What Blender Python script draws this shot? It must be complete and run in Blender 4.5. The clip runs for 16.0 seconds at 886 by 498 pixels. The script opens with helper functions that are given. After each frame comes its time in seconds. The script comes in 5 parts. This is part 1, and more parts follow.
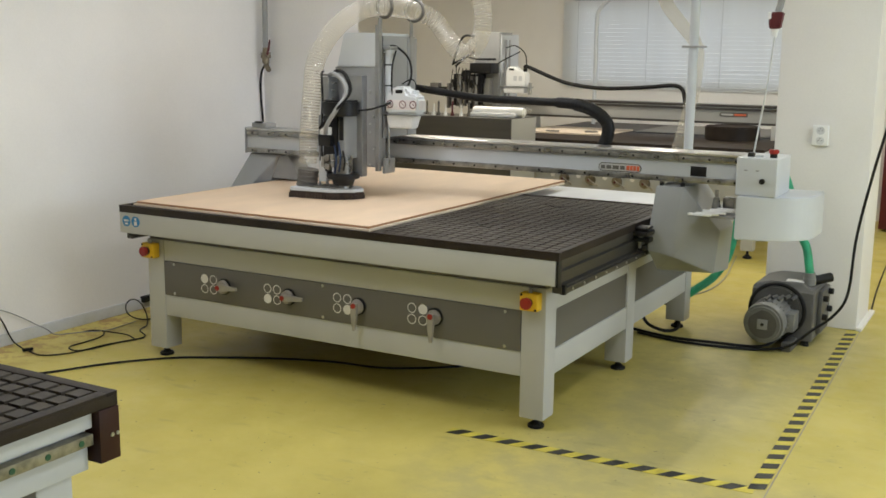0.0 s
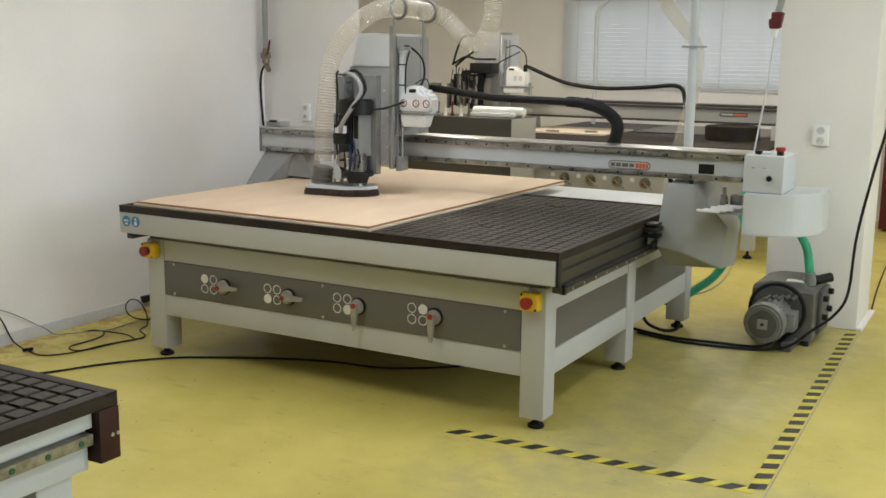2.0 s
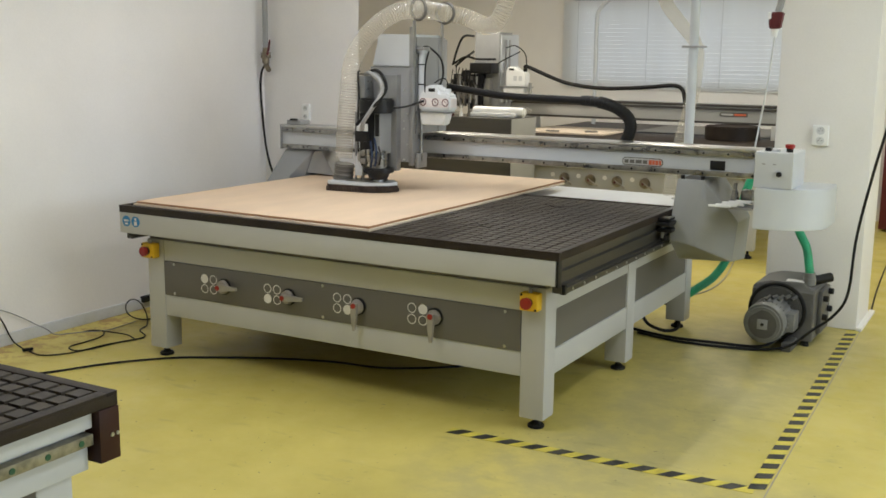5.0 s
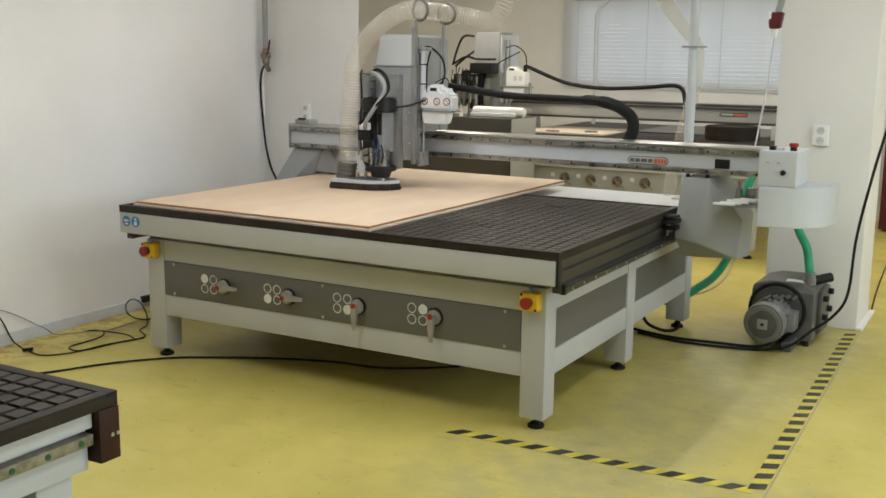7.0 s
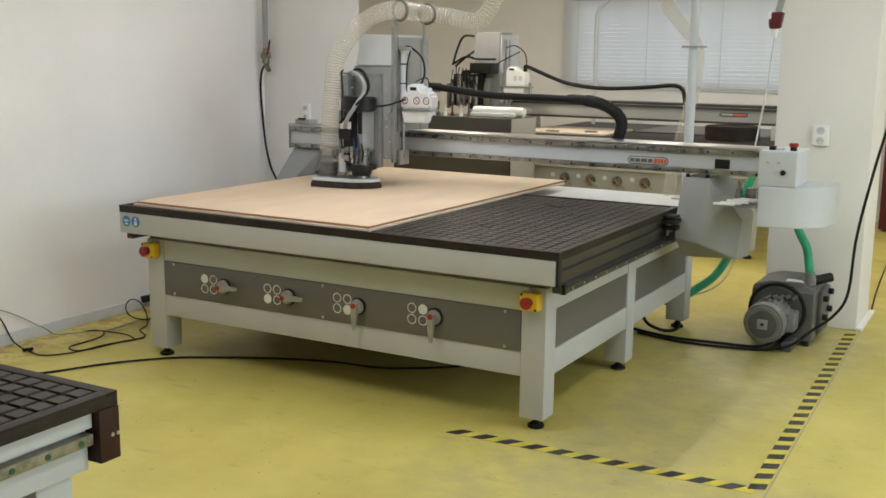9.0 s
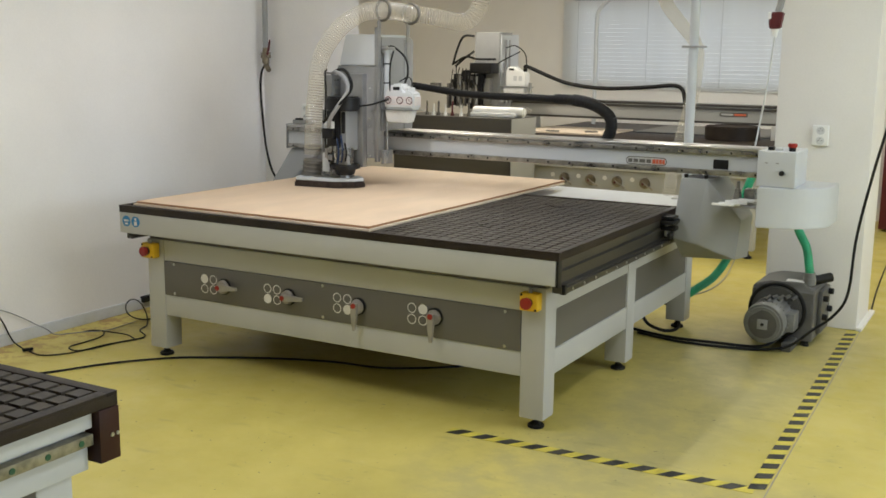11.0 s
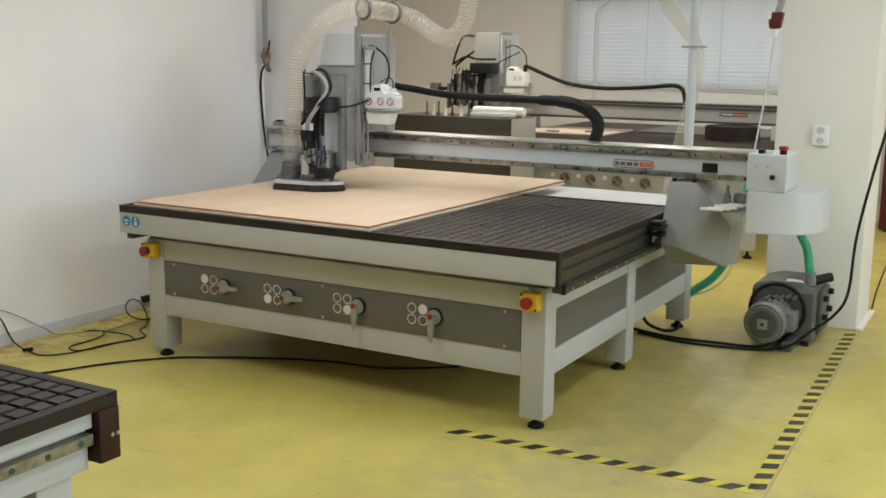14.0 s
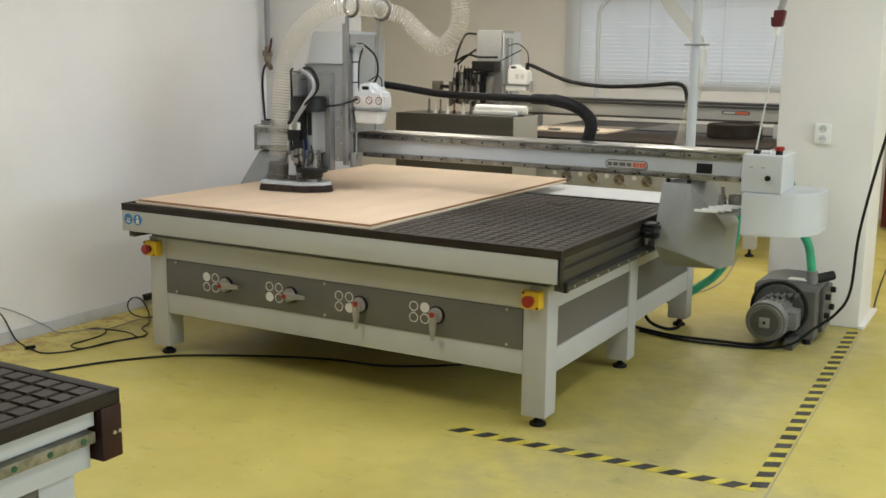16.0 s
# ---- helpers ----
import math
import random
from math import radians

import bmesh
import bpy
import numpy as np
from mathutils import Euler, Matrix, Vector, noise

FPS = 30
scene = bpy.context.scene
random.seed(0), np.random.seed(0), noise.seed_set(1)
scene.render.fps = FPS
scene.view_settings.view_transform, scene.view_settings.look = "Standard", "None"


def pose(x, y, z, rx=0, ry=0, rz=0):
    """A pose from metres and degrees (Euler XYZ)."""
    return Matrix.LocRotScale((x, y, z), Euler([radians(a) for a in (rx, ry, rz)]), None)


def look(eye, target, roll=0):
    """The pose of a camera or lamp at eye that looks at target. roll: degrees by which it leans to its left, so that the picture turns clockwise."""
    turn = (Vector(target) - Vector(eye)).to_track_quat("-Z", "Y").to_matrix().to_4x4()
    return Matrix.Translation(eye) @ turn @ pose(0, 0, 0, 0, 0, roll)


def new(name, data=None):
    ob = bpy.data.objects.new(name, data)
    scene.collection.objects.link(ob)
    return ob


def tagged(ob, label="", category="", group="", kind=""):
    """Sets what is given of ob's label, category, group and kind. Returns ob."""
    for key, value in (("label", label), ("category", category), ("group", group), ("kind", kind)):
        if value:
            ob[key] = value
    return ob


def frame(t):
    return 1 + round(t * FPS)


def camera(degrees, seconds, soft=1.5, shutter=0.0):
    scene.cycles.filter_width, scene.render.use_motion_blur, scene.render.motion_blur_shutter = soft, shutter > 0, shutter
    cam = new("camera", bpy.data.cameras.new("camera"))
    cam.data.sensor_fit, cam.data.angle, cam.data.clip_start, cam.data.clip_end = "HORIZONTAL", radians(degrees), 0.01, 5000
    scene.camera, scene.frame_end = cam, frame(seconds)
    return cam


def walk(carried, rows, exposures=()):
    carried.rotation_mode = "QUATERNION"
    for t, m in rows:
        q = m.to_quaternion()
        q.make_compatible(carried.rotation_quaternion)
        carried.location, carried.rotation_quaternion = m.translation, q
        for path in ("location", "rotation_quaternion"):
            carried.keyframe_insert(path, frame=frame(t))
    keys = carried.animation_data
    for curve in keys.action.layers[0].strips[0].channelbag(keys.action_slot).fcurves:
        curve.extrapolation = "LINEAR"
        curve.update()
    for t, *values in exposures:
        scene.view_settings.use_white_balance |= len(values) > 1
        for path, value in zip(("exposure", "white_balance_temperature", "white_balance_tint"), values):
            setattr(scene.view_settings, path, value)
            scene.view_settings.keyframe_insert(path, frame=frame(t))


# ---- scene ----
def cam_pose(dx=0.0, dy=0.0):
    """The tripod pose, nudged by small turns (thousandths of a focal length)."""
    yaw, pitch = radians(29.3685) + dx, radians(-10.4525) + dy
    eye = Vector((1.9993, -4.4907, 1.7724))
    way = Vector((-math.sin(yaw) * math.cos(pitch), math.cos(yaw) * math.cos(pitch), math.sin(pitch)))
    return look(eye, eye + way, 0.6806)


cam = camera(45.3745, 16.0, soft=1.6)
walk(cam, [(0, cam_pose()), (8, cam_pose()), (15.0, cam_pose()), (15.25, cam_pose()), (15.5, cam_pose(-0.0003, -0.0008)),
           (15.8, cam_pose(0.0, -0.0011)), (16.0, cam_pose(0.0018, -0.0018))])

# ---- world and light ----
scene.view_settings.exposure = -0.1
world = bpy.data.worlds.new("sky")
scene.world = world
world.use_nodes = True
wn = world.node_tree.nodes
sky = wn.new("ShaderNodeTexSky")
sky.sky_type, sky.sun_disc, sky.sun_elevation, sky.sun_rotation = "NISHITA", False, radians(28), radians(20)
world.node_tree.links.new(sky.outputs[0], wn["Background"].inputs[0])
wn["Background"].inputs[1].default_value = 0.1


def area(name, m, sx, sy, power, color):
    lamp = bpy.data.lights.new(name, "AREA")
    lamp.shape, lamp.size, lamp.size_y, lamp.energy, lamp.color = "RECTANGLE", sx, sy, power, color
    ob = new(name, lamp)
    ob.matrix_world = m
    return ob


CEIL = 3.15
# x, y, power, colour: assumed ceiling tubes, unseen; bluish right and warm rear tints balance wall colours
COOL, BLUISH, WARM = (0.88, 0.912, 1.0), (0.79, 0.885, 1.0), (1.0, 0.94, 0.82)
TUBES = [(-1.2, 2.6, 14, COOL), (-1.2, 0.3, 29, COOL), (1.7, 1.0, 12, BLUISH), (-1.2, -1.8, 28, COOL), (1.7, -1.8, 32, BLUISH), (4.6, 0.6, 40, BLUISH), (2.4, 5.4, 34, WARM), (-0.9, 5.4, 39, WARM), (-3.3, 4.8, 48, WARM)]
for tx, ty, watts, tint in TUBES:
    area("tube_light", pose(tx, ty, CEIL - 0.075), 0.16, 1.5, watts, tint)
# daylight through the rear window, and an unseen side window assumed for right-hand light
area("window_light", pose(-1.8, 7.85, 1.92, -90, 0, 0), 3.0, 1.0, 3, (0.97, 0.98, 1.0))
area("window_light", pose(6.9, 0.2, 2.22, 0, 90, 0), 1.35, 4.6, 165, (0.74, 0.86, 1.0))


# ---- materials ----
def mat(name, color, rough=0.5, metal=0.0, vary=0.08, scale=6.0, grain=120.0, bump=0.05, spec=0.5, emit=None, stretch=(1, 1, 1), alt=None, per=False):
    m = bpy.data.materials.new(name)
    m.use_nodes = True
    nt = m.node_tree
    b = nt.nodes["Principled BSDF"]
    b.inputs["Metallic"].default_value = metal
    b.inputs["Specular IOR Level"].default_value = spec
    co = nt.nodes.new("ShaderNodeTexCoord")
    mp = nt.nodes.new("ShaderNodeMapping")
    mp.inputs["Scale"].default_value = stretch
    nt.links.new(co.outputs["Object"], mp.inputs[0])
    big, fine = nt.nodes.new("ShaderNodeTexNoise"), nt.nodes.new("ShaderNodeTexNoise")
    big.inputs["Scale"].default_value, big.inputs["Detail"].default_value = scale, 6
    fine.inputs["Scale"].default_value, fine.inputs["Detail"].default_value = grain, 3
    for n in (big, fine):
        nt.links.new(mp.outputs[0], n.inputs["Vector"])
    mix = nt.nodes.new("ShaderNodeMix")
    mix.data_type = "RGBA"
    dark = alt or tuple(c * (1 - vary * 2.2) for c in color)
    light = tuple(min(1, c * (1 + vary)) for c in color)
    mix.inputs[6].default_value, mix.inputs[7].default_value = (*dark, 1), (*light, 1)
    ramp = nt.nodes.new("ShaderNodeMapRange")
    ramp.inputs[1].default_value, ramp.inputs[2].default_value = 0.3, 0.65
    add = nt.nodes.new("ShaderNodeMath")
    add.operation = "MULTIPLY_ADD"
    add.inputs[1].default_value, add.inputs[2].default_value = 0.25, 0.0
    nt.links.new(fine.outputs[0], add.inputs[0])
    sub = nt.nodes.new("ShaderNodeMath")
    sub.operation = "MULTIPLY_ADD"
    sub.inputs[1].default_value = 0.78
    nt.links.new(big.outputs[0], sub.inputs[0])
    nt.links.new(add.outputs[0], sub.inputs[2])
    last = sub
    if per:
        info = nt.nodes.new("ShaderNodeObjectInfo")
        rnd = nt.nodes.new("ShaderNodeMath")
        rnd.operation = "MULTIPLY_ADD"
        rnd.inputs[1].default_value = 0.22
        nt.links.new(info.outputs["Random"], rnd.inputs[0])
        nt.links.new(sub.outputs[0], rnd.inputs[2])
        last = rnd
    nt.links.new(last.outputs[0], ramp.inputs[0])
    nt.links.new(ramp.outputs[0], mix.inputs[0])
    nt.links.new(mix.outputs[2], b.inputs["Base Color"])
    rr = nt.nodes.new("ShaderNodeMapRange")
    rr.inputs[3].default_value, rr.inputs[4].default_value = max(0.03, rough - 0.08), min(1, rough + 0.1)
    nt.links.new(big.outputs[0], rr.inputs[0])
    nt.links.new(rr.outputs[0], b.inputs["Roughness"])
    if bump:
        bp = nt.nodes.new("ShaderNodeBump")
        bp.inputs["Strength"].default_value, bp.inputs["Distance"].default_value = bump, 0.004
        nt.links.new(fine.outputs[0], bp.inputs["Height"])
        nt.links.new(bp.outputs[0], b.inputs["Normal"])
    if emit:
        b.inputs["Emission Color"].default_value, b.inputs["Emission Strength"].default_value = (*emit[0], 1), emit[1]
    return m


def floor_material():
    """Yellow floor paint, scuffed, worn through to grey concrete in the taped work zone and along the wall; the zone's
    grey also paints in the table's shadow.
    """
    m = bpy.data.materials.new("yellow_floor_paint")
    m.use_nodes = True
    nt, ln = m.node_tree, m.node_tree.links
    b = nt.nodes["Principled BSDF"]
    geo = nt.nodes.new("ShaderNodeNewGeometry")
    sep = nt.nodes.new("ShaderNodeSeparateXYZ")
    ln.new(geo.outputs["Position"], sep.inputs[0])

    def noise_node(scale, detail=6, rough=0.6):
        n = nt.nodes.new("ShaderNodeTexNoise")
        n.inputs["Scale"].default_value, n.inputs["Detail"].default_value, n.inputs["Roughness"].default_value = scale, detail, rough
        ln.new(geo.outputs["Position"], n.inputs["Vector"])
        return n.outputs[0]

    def rng(src, a, z, lo=0.0, hi=1.0):
        n = nt.nodes.new("ShaderNodeMapRange")
        n.interpolation_type = "SMOOTHSTEP"
        for i, v in enumerate((a, z, lo, hi)):
            n.inputs[i + 1].default_value = v
        ln.new(src, n.inputs[0])
        return n.outputs[0]

    def op(kind, p, q):
        n = nt.nodes.new("ShaderNodeMath")
        n.operation = kind
        for i, v in enumerate((p, q)):
            if isinstance(v, float):
                n.inputs[i].default_value = v
            else:
                ln.new(v, n.inputs[i])
        return n.outputs[0]

    def blend(f, p, q):
        n = nt.nodes.new("ShaderNodeMix")
        n.data_type = "RGBA"
        ln.new(f, n.inputs[0])
        for i, v in ((6, p), (7, q)):
            if isinstance(v, tuple):
                n.inputs[i].default_value = (*v, 1)
            else:
                ln.new(v, n.inputs[i])
        return n.outputs[2]

    broad, mid, fine = noise_node(0.9), noise_node(4.5, 8, 0.65), noise_node(60, 3)
    yellow = blend(rng(broad, 0.35, 0.65), (0.505, 0.42, 0.098), (0.605, 0.502, 0.130))
    # worn zone between tape and machine plus the table's painted shadow, edge wobbling with the noise
    x = op("ADD", sep.outputs[0], op("MULTIPLY", op("SUBTRACT", mid, 0.5), 0.5))
    y = op("ADD", sep.outputs[1], op("MULTIPLY", op("SUBTRACT", broad, 0.5), 0.9))
    shade_edge = op("ADD", x, op("MULTIPLY", y, -0.16))
    zone = op("MULTIPLY", op("MULTIPLY", rng(x, -0.15, 0.3), rng(shade_edge, 1.05, 0.70)), op("MULTIPLY", rng(y, -1.3, -0.3), rng(y, 3.2, 2.2)))
    wear_shade = op("MULTIPLY", zone, rng(mid, 0.32, 0.62, 0.35, 1.0))
    spots = rng(noise_node(2.2, 8, 0.7), 0.60, 0.70)
    aisle = op("MULTIPLY", spots, rng(sep.outputs[0], 0.6, 1.4, 0.05, 0.5))
    front = op("MULTIPLY", op("MULTIPLY", rng(y, -1.5, -0.6), rng(y, 0.1, -0.35)), op("MULTIPLY", rng(x, -0.5, 0.1), rng(mid, 0.38, 0.6, 0.2, 0.8)))
    wear_shade = op("MAXIMUM", op("MULTIPLY", op("MAXIMUM", wear_shade, front), 0.62), aisle)
    col = blend(wear_shade, yellow, (0.355, 0.325, 0.19))
    # chipped edge along the side wall
    chip = op("MULTIPLY", rng(sep.outputs[0], -2.75, -3.3), rng(noise_node(9, 6, 0.7), 0.48, 0.58))
    col = blend(op("MULTIPLY", chip, 0.8), col, (0.33, 0.18, 0.07))
    specks = op("MULTIPLY", rng(noise_node(34, 2, 0.5), 0.67, 0.73), rng(noise_node(3.1, 3), 0.45, 0.6))
    col = blend(op("MULTIPLY", specks, 0.65), col, (0.10, 0.08, 0.04))
    # long faint scuffs
    mp = nt.nodes.new("ShaderNodeMapping")
    mp.inputs["Scale"].default_value, mp.inputs["Rotation"].default_value = (1.4, 4.0, 1.0), (0, 0, 0.4)
    ln.new(geo.outputs["Position"], mp.inputs[0])
    sc = nt.nodes.new("ShaderNodeTexNoise")
    sc.inputs["Scale"].default_value, sc.inputs["Detail"].default_value = 2.6, 7
    ln.new(mp.outputs[0], sc.inputs["Vector"])
    col = blend(op("MULTIPLY", rng(sc.outputs[0], 0.60, 0.72), 0.24), col, (0.20, 0.17, 0.08))
    pale = rng(noise_node(7, 7, 0.72), 0.62, 0.74)
    col = blend(op("MULTIPLY", pale, 0.30), col, (0.62, 0.56, 0.26))
    ln.new(col, b.inputs["Base Color"])
    ln.new(rng(mid, 0.3, 0.7, 0.34, 0.55), b.inputs["Roughness"])
    bp = nt.nodes.new("ShaderNodeBump")
    bp.inputs["Strength"].default_value, bp.inputs["Distance"].default_value = 0.12, 0.004
    ln.new(op("ADD", fine, mid), bp.inputs["Height"])
    ln.new(bp.outputs[0], b.inputs["Normal"])
    return m


def clear_hose(name, lo, hi):
    """Clear tinted plastic: see-through, a little milky, with a glossy skin."""
    m = bpy.data.materials.new(name)
    m.use_nodes = True
    nt = m.node_tree
    b = nt.nodes["Principled BSDF"]
    b.inputs["Base Color"].default_value, b.inputs["Roughness"].default_value = (0.90, 0.87, 0.80, 1), 0.35
    t = nt.nodes.new("ShaderNodeBsdfTransparent")
    t.inputs[0].default_value = (0.955, 0.942, 0.91, 1)
    n = nt.nodes.new("ShaderNodeTexNoise")
    n.inputs["Scale"].default_value = 14
    r = nt.nodes.new("ShaderNodeMapRange")
    r.inputs[3].default_value, r.inputs[4].default_value = lo, hi
    mx = nt.nodes.new("ShaderNodeMixShader")
    nt.links.new(n.outputs[0], r.inputs[0])
    nt.links.new(r.outputs[0], mx.inputs[0])
    nt.links.new(t.outputs[0], mx.inputs[1])
    nt.links.new(b.outputs[0], mx.inputs[2])
    gl = nt.nodes.new("ShaderNodeBsdfGlossy")
    gl.inputs["Roughness"].default_value = 0.16
    skin = nt.nodes.new("ShaderNodeMixShader")
    skin.inputs[0].default_value = 0.05
    nt.links.new(mx.outputs[0], skin.inputs[1])
    nt.links.new(gl.outputs[0], skin.inputs[2])
    nt.links.new(skin.outputs[0], nt.nodes["Material Output"].inputs[0])
    return m


def slat_material():
    """Thin painted slats that let some daylight through."""
    m = mat("blind_slat", (0.82, 0.83, 0.83), 0.5, vary=0.03, scale=6, bump=0)
    nt = m.node_tree
    tr = nt.nodes.new("ShaderNodeBsdfTranslucent")
    tr.inputs[0].default_value = (0.88, 0.91, 0.93, 1)
    mx = nt.nodes.new("ShaderNodeMixShader")
    mx.inputs[0].default_value = 0.35
    nt.links.new(nt.nodes["Principled BSDF"].outputs[0], mx.inputs[1])
    nt.links.new(tr.outputs[0], mx.inputs[2])
    nt.links.new(mx.outputs[0], nt.nodes["Material Output"].inputs[0])
    return m


M = {
    "wall": mat("white_wall_paint", (0.81, 0.788, 0.765), 0.75, vary=0.03, scale=1.3, grain=90, bump=0.12),
    "ceil": mat("white_ceiling_paint", (0.82, 0.82, 0.80), 0.85, vary=0.02, scale=2),
    "skirt": mat("grey_skirting", (0.60, 0.61, 0.61), 0.6, vary=0.08, scale=5),
    "frame": mat("light_grey_powder_coat", (0.465, 0.462, 0.442), 0.42, vary=0.03, scale=3, grain=400, bump=0.06),
    "white": mat("white_powder_coat", (0.54, 0.56, 0.58), 0.4, vary=0.03, scale=4, grain=400, bump=0.05),
    "panel": mat("dark_grey_panel", (0.124, 0.115, 0.100), 0.5, vary=0.05, scale=4, grain=300, bump=0.04),
    "greymetal": mat("grey_steel_cover", (0.29, 0.29, 0.285), 0.4, vary=0.06, scale=5, grain=300),
    "sheet": mat("pale_grey_folded_sheet", (0.28, 0.285, 0.285), 0.4, vary=0.05, scale=5, grain=300),
    "steel": mat("brushed_steel", (0.55, 0.54, 0.52), 0.3, 0.9, vary=0.12, scale=9, grain=160, stretch=(0.3, 1, 6)),
    "alu": mat("aluminium_extrusion", (0.33, 0.33, 0.325), 0.38, 0.6, vary=0.1, scale=8, grain=200, stretch=(1, 0.2, 1)),
    "magsteel": mat("dull_magazine_steel", (0.075, 0.07, 0.062), 0.42, 0.4, vary=0.12, scale=3, grain=120, stretch=(0.3, 1, 3)),
    "beamgrey": mat("warm_grey_powder_coat", (0.37, 0.365, 0.34), 0.42, vary=0.04, scale=3, grain=300, bump=0.05),
    "guide": mat("dark_oiled_extrusion", (0.082, 0.076, 0.068), 0.36, 0.55, vary=0.16, scale=7, grain=60, stretch=(1, 0.06, 8), bump=0.02),
    "railsteel": mat("oiled_guide_steel", (0.30, 0.29, 0.27), 0.28, 0.85, vary=0.25, scale=14, grain=90),
    "bristle": mat("dark_brown_bristle", (0.052, 0.037, 0.030), 0.7, vary=0.3, scale=30, grain=200, spec=0.2, stretch=(1, 1, 0.15)),
    "brown": mat("dark_brown_bed_plate", (0.028, 0.020, 0.015), 0.5, spec=0.22, vary=0.2, scale=8, grain=160, bump=0.1),
    "pad": mat("worn_bed_pad", (0.050, 0.041, 0.033), 0.58, spec=0.22, vary=0.22, scale=5, grain=120, bump=0.15, per=True),
    "block": mat("dark_red_phenolic", (0.034, 0.010, 0.008), 0.42, spec=0.25, vary=0.12, scale=12, grain=200),
    "black": mat("black_rubber", (0.010, 0.0095, 0.009), 0.5, spec=0.22, vary=0.25, scale=20, grain=150),
    "blackplastic": mat("black_plastic", (0.013, 0.0125, 0.0125), 0.4, spec=0.28, vary=0.2, scale=20, grain=200),
    "ply": mat("pale_plywood", (0.67, 0.505, 0.35), 0.62, vary=0.05, scale=2.2, grain=70, bump=0.06, stretch=(2.2, 0.8, 1)),
    "plyedge": mat("plywood_edge", (0.36, 0.19, 0.10), 0.7, vary=0.2, scale=20, grain=120, stretch=(1, 1, 12)),
    "plywhite": mat("pale_spoil_board", (0.66, 0.55, 0.43), 0.65, vary=0.08, scale=6, grain=90),
    "yellow": mat("yellow_plastic", (0.74, 0.45, 0.02), 0.4, vary=0.05, scale=10),
    "red": mat("red_plastic", (0.30, 0.018, 0.014), 0.32, vary=0.08, scale=15),
    "darkred": mat("dark_red_paint", (0.095, 0.008, 0.011), 0.4, vary=0.15, scale=10),
    "blue": mat("blue_sticker", (0.02, 0.19, 0.42), 0.45, vary=0.06, scale=20),
    "airblue": mat("blue_air_line", (0.010, 0.030, 0.085), 0.4, vary=0.06, scale=20),
    "handle": mat("beige_lever_plastic", (0.32, 0.295, 0.25), 0.45, vary=0.06, scale=20),
    "valve": mat("valve_grey_plastic", (0.30, 0.27, 0.24), 0.4, vary=0.08, scale=20),
    "mark": mat("pale_print", (0.72, 0.70, 0.67), 0.6, vary=0.04, scale=20, bump=0),
    "orange": mat("orange_print", (0.62, 0.12, 0.05), 0.5, vary=0.05, scale=20, bump=0),
    "pump": mat("grey_cast_paint", (0.10, 0.097, 0.092), 0.48, vary=0.12, scale=9, grain=90, bump=0.2),
    "pumplight": mat("grey_motor_paint", (0.20, 0.20, 0.195), 0.42, vary=0.1, scale=9, grain=90, bump=0.2),
    "green": mat("green_hose_rubber", (0.03, 0.35, 0.18), 0.42, vary=0.1, scale=16),
    "darkgreen": mat("dark_green_plastic", (0.015, 0.10, 0.05), 0.4, vary=0.08, scale=20),
    "can": mat("white_plastic_can", (0.82, 0.82, 0.80), 0.38, vary=0.02, scale=8, bump=0.02),
    "canister": mat("milky_canister_plastic", (0.66, 0.67, 0.67), 0.38, vary=0.03, scale=8, bump=0.02),
    "label": mat("pale_label_paper", (0.74, 0.68, 0.66), 0.6, vary=0.05, scale=15, bump=0),
    "tape": mat("yellow_tape", (0.61, 0.51, 0.075), 0.5, vary=0.12, scale=12, grain=60),
    "tapeblack": mat("black_tape", (0.045, 0.043, 0.038), 0.55, vary=0.45, scale=14, grain=60),
    "hose": clear_hose("clear_hose_plastic", 0.075, 0.11),
    "hosering": clear_hose("clear_hose_rib", 0.17, 0.23),
    "slat": slat_material(),
    "brass": mat("worn_brass", (0.24, 0.20, 0.14), 0.4, 0.7, vary=0.2, scale=30),
    "film": mat("white_plastic_wrap", (0.80, 0.80, 0.78), 0.3, vary=0.05, scale=10, bump=0.3),
    "railpaint": mat("rail_tan_steel", (0.28, 0.26, 0.19), 0.4, 0.4, vary=0.25, scale=15, grain=60),
    "sky": mat("bright_daylight", (0.7, 0.8, 0.95), 0.9, emit=((0.97, 0.985, 1.0), 1.12), bump=0),
    "lamp": mat("lit_diffuser", (0.9, 0.9, 0.88), 0.6, emit=((1.0, 0.95, 0.86), 4.0), bump=0),
}
FLOOR = floor_material()


# ---- mesh helpers ----
def box(bm, lo, hi, bevel=0.0, seg=2):
    t = bmesh.new()
    bmesh.ops.create_cube(t, size=1)
    for v in t.verts:
        v.co = Vector([lo[i] + (v.co[i] + 0.5) * (hi[i] - lo[i]) for i in range(3)])
    if bevel:
        bmesh.ops.bevel(t, geom=t.edges[:], offset=bevel, segments=seg, affect="EDGES", profile=0.6)
    return merge(bm, t)


def merge(bm, t, m=None):
    if m is not None:
        bmesh.ops.transform(t, matrix=m, verts=t.verts)
    vs = [bm.verts.new(v.co) for v in t.verts]
    t.verts.index_update()
    for f in t.faces:
        try:
            bm.faces.new([vs[v.index] for v in f.verts])
        except ValueError:
            pass
    t.free()
    return bm


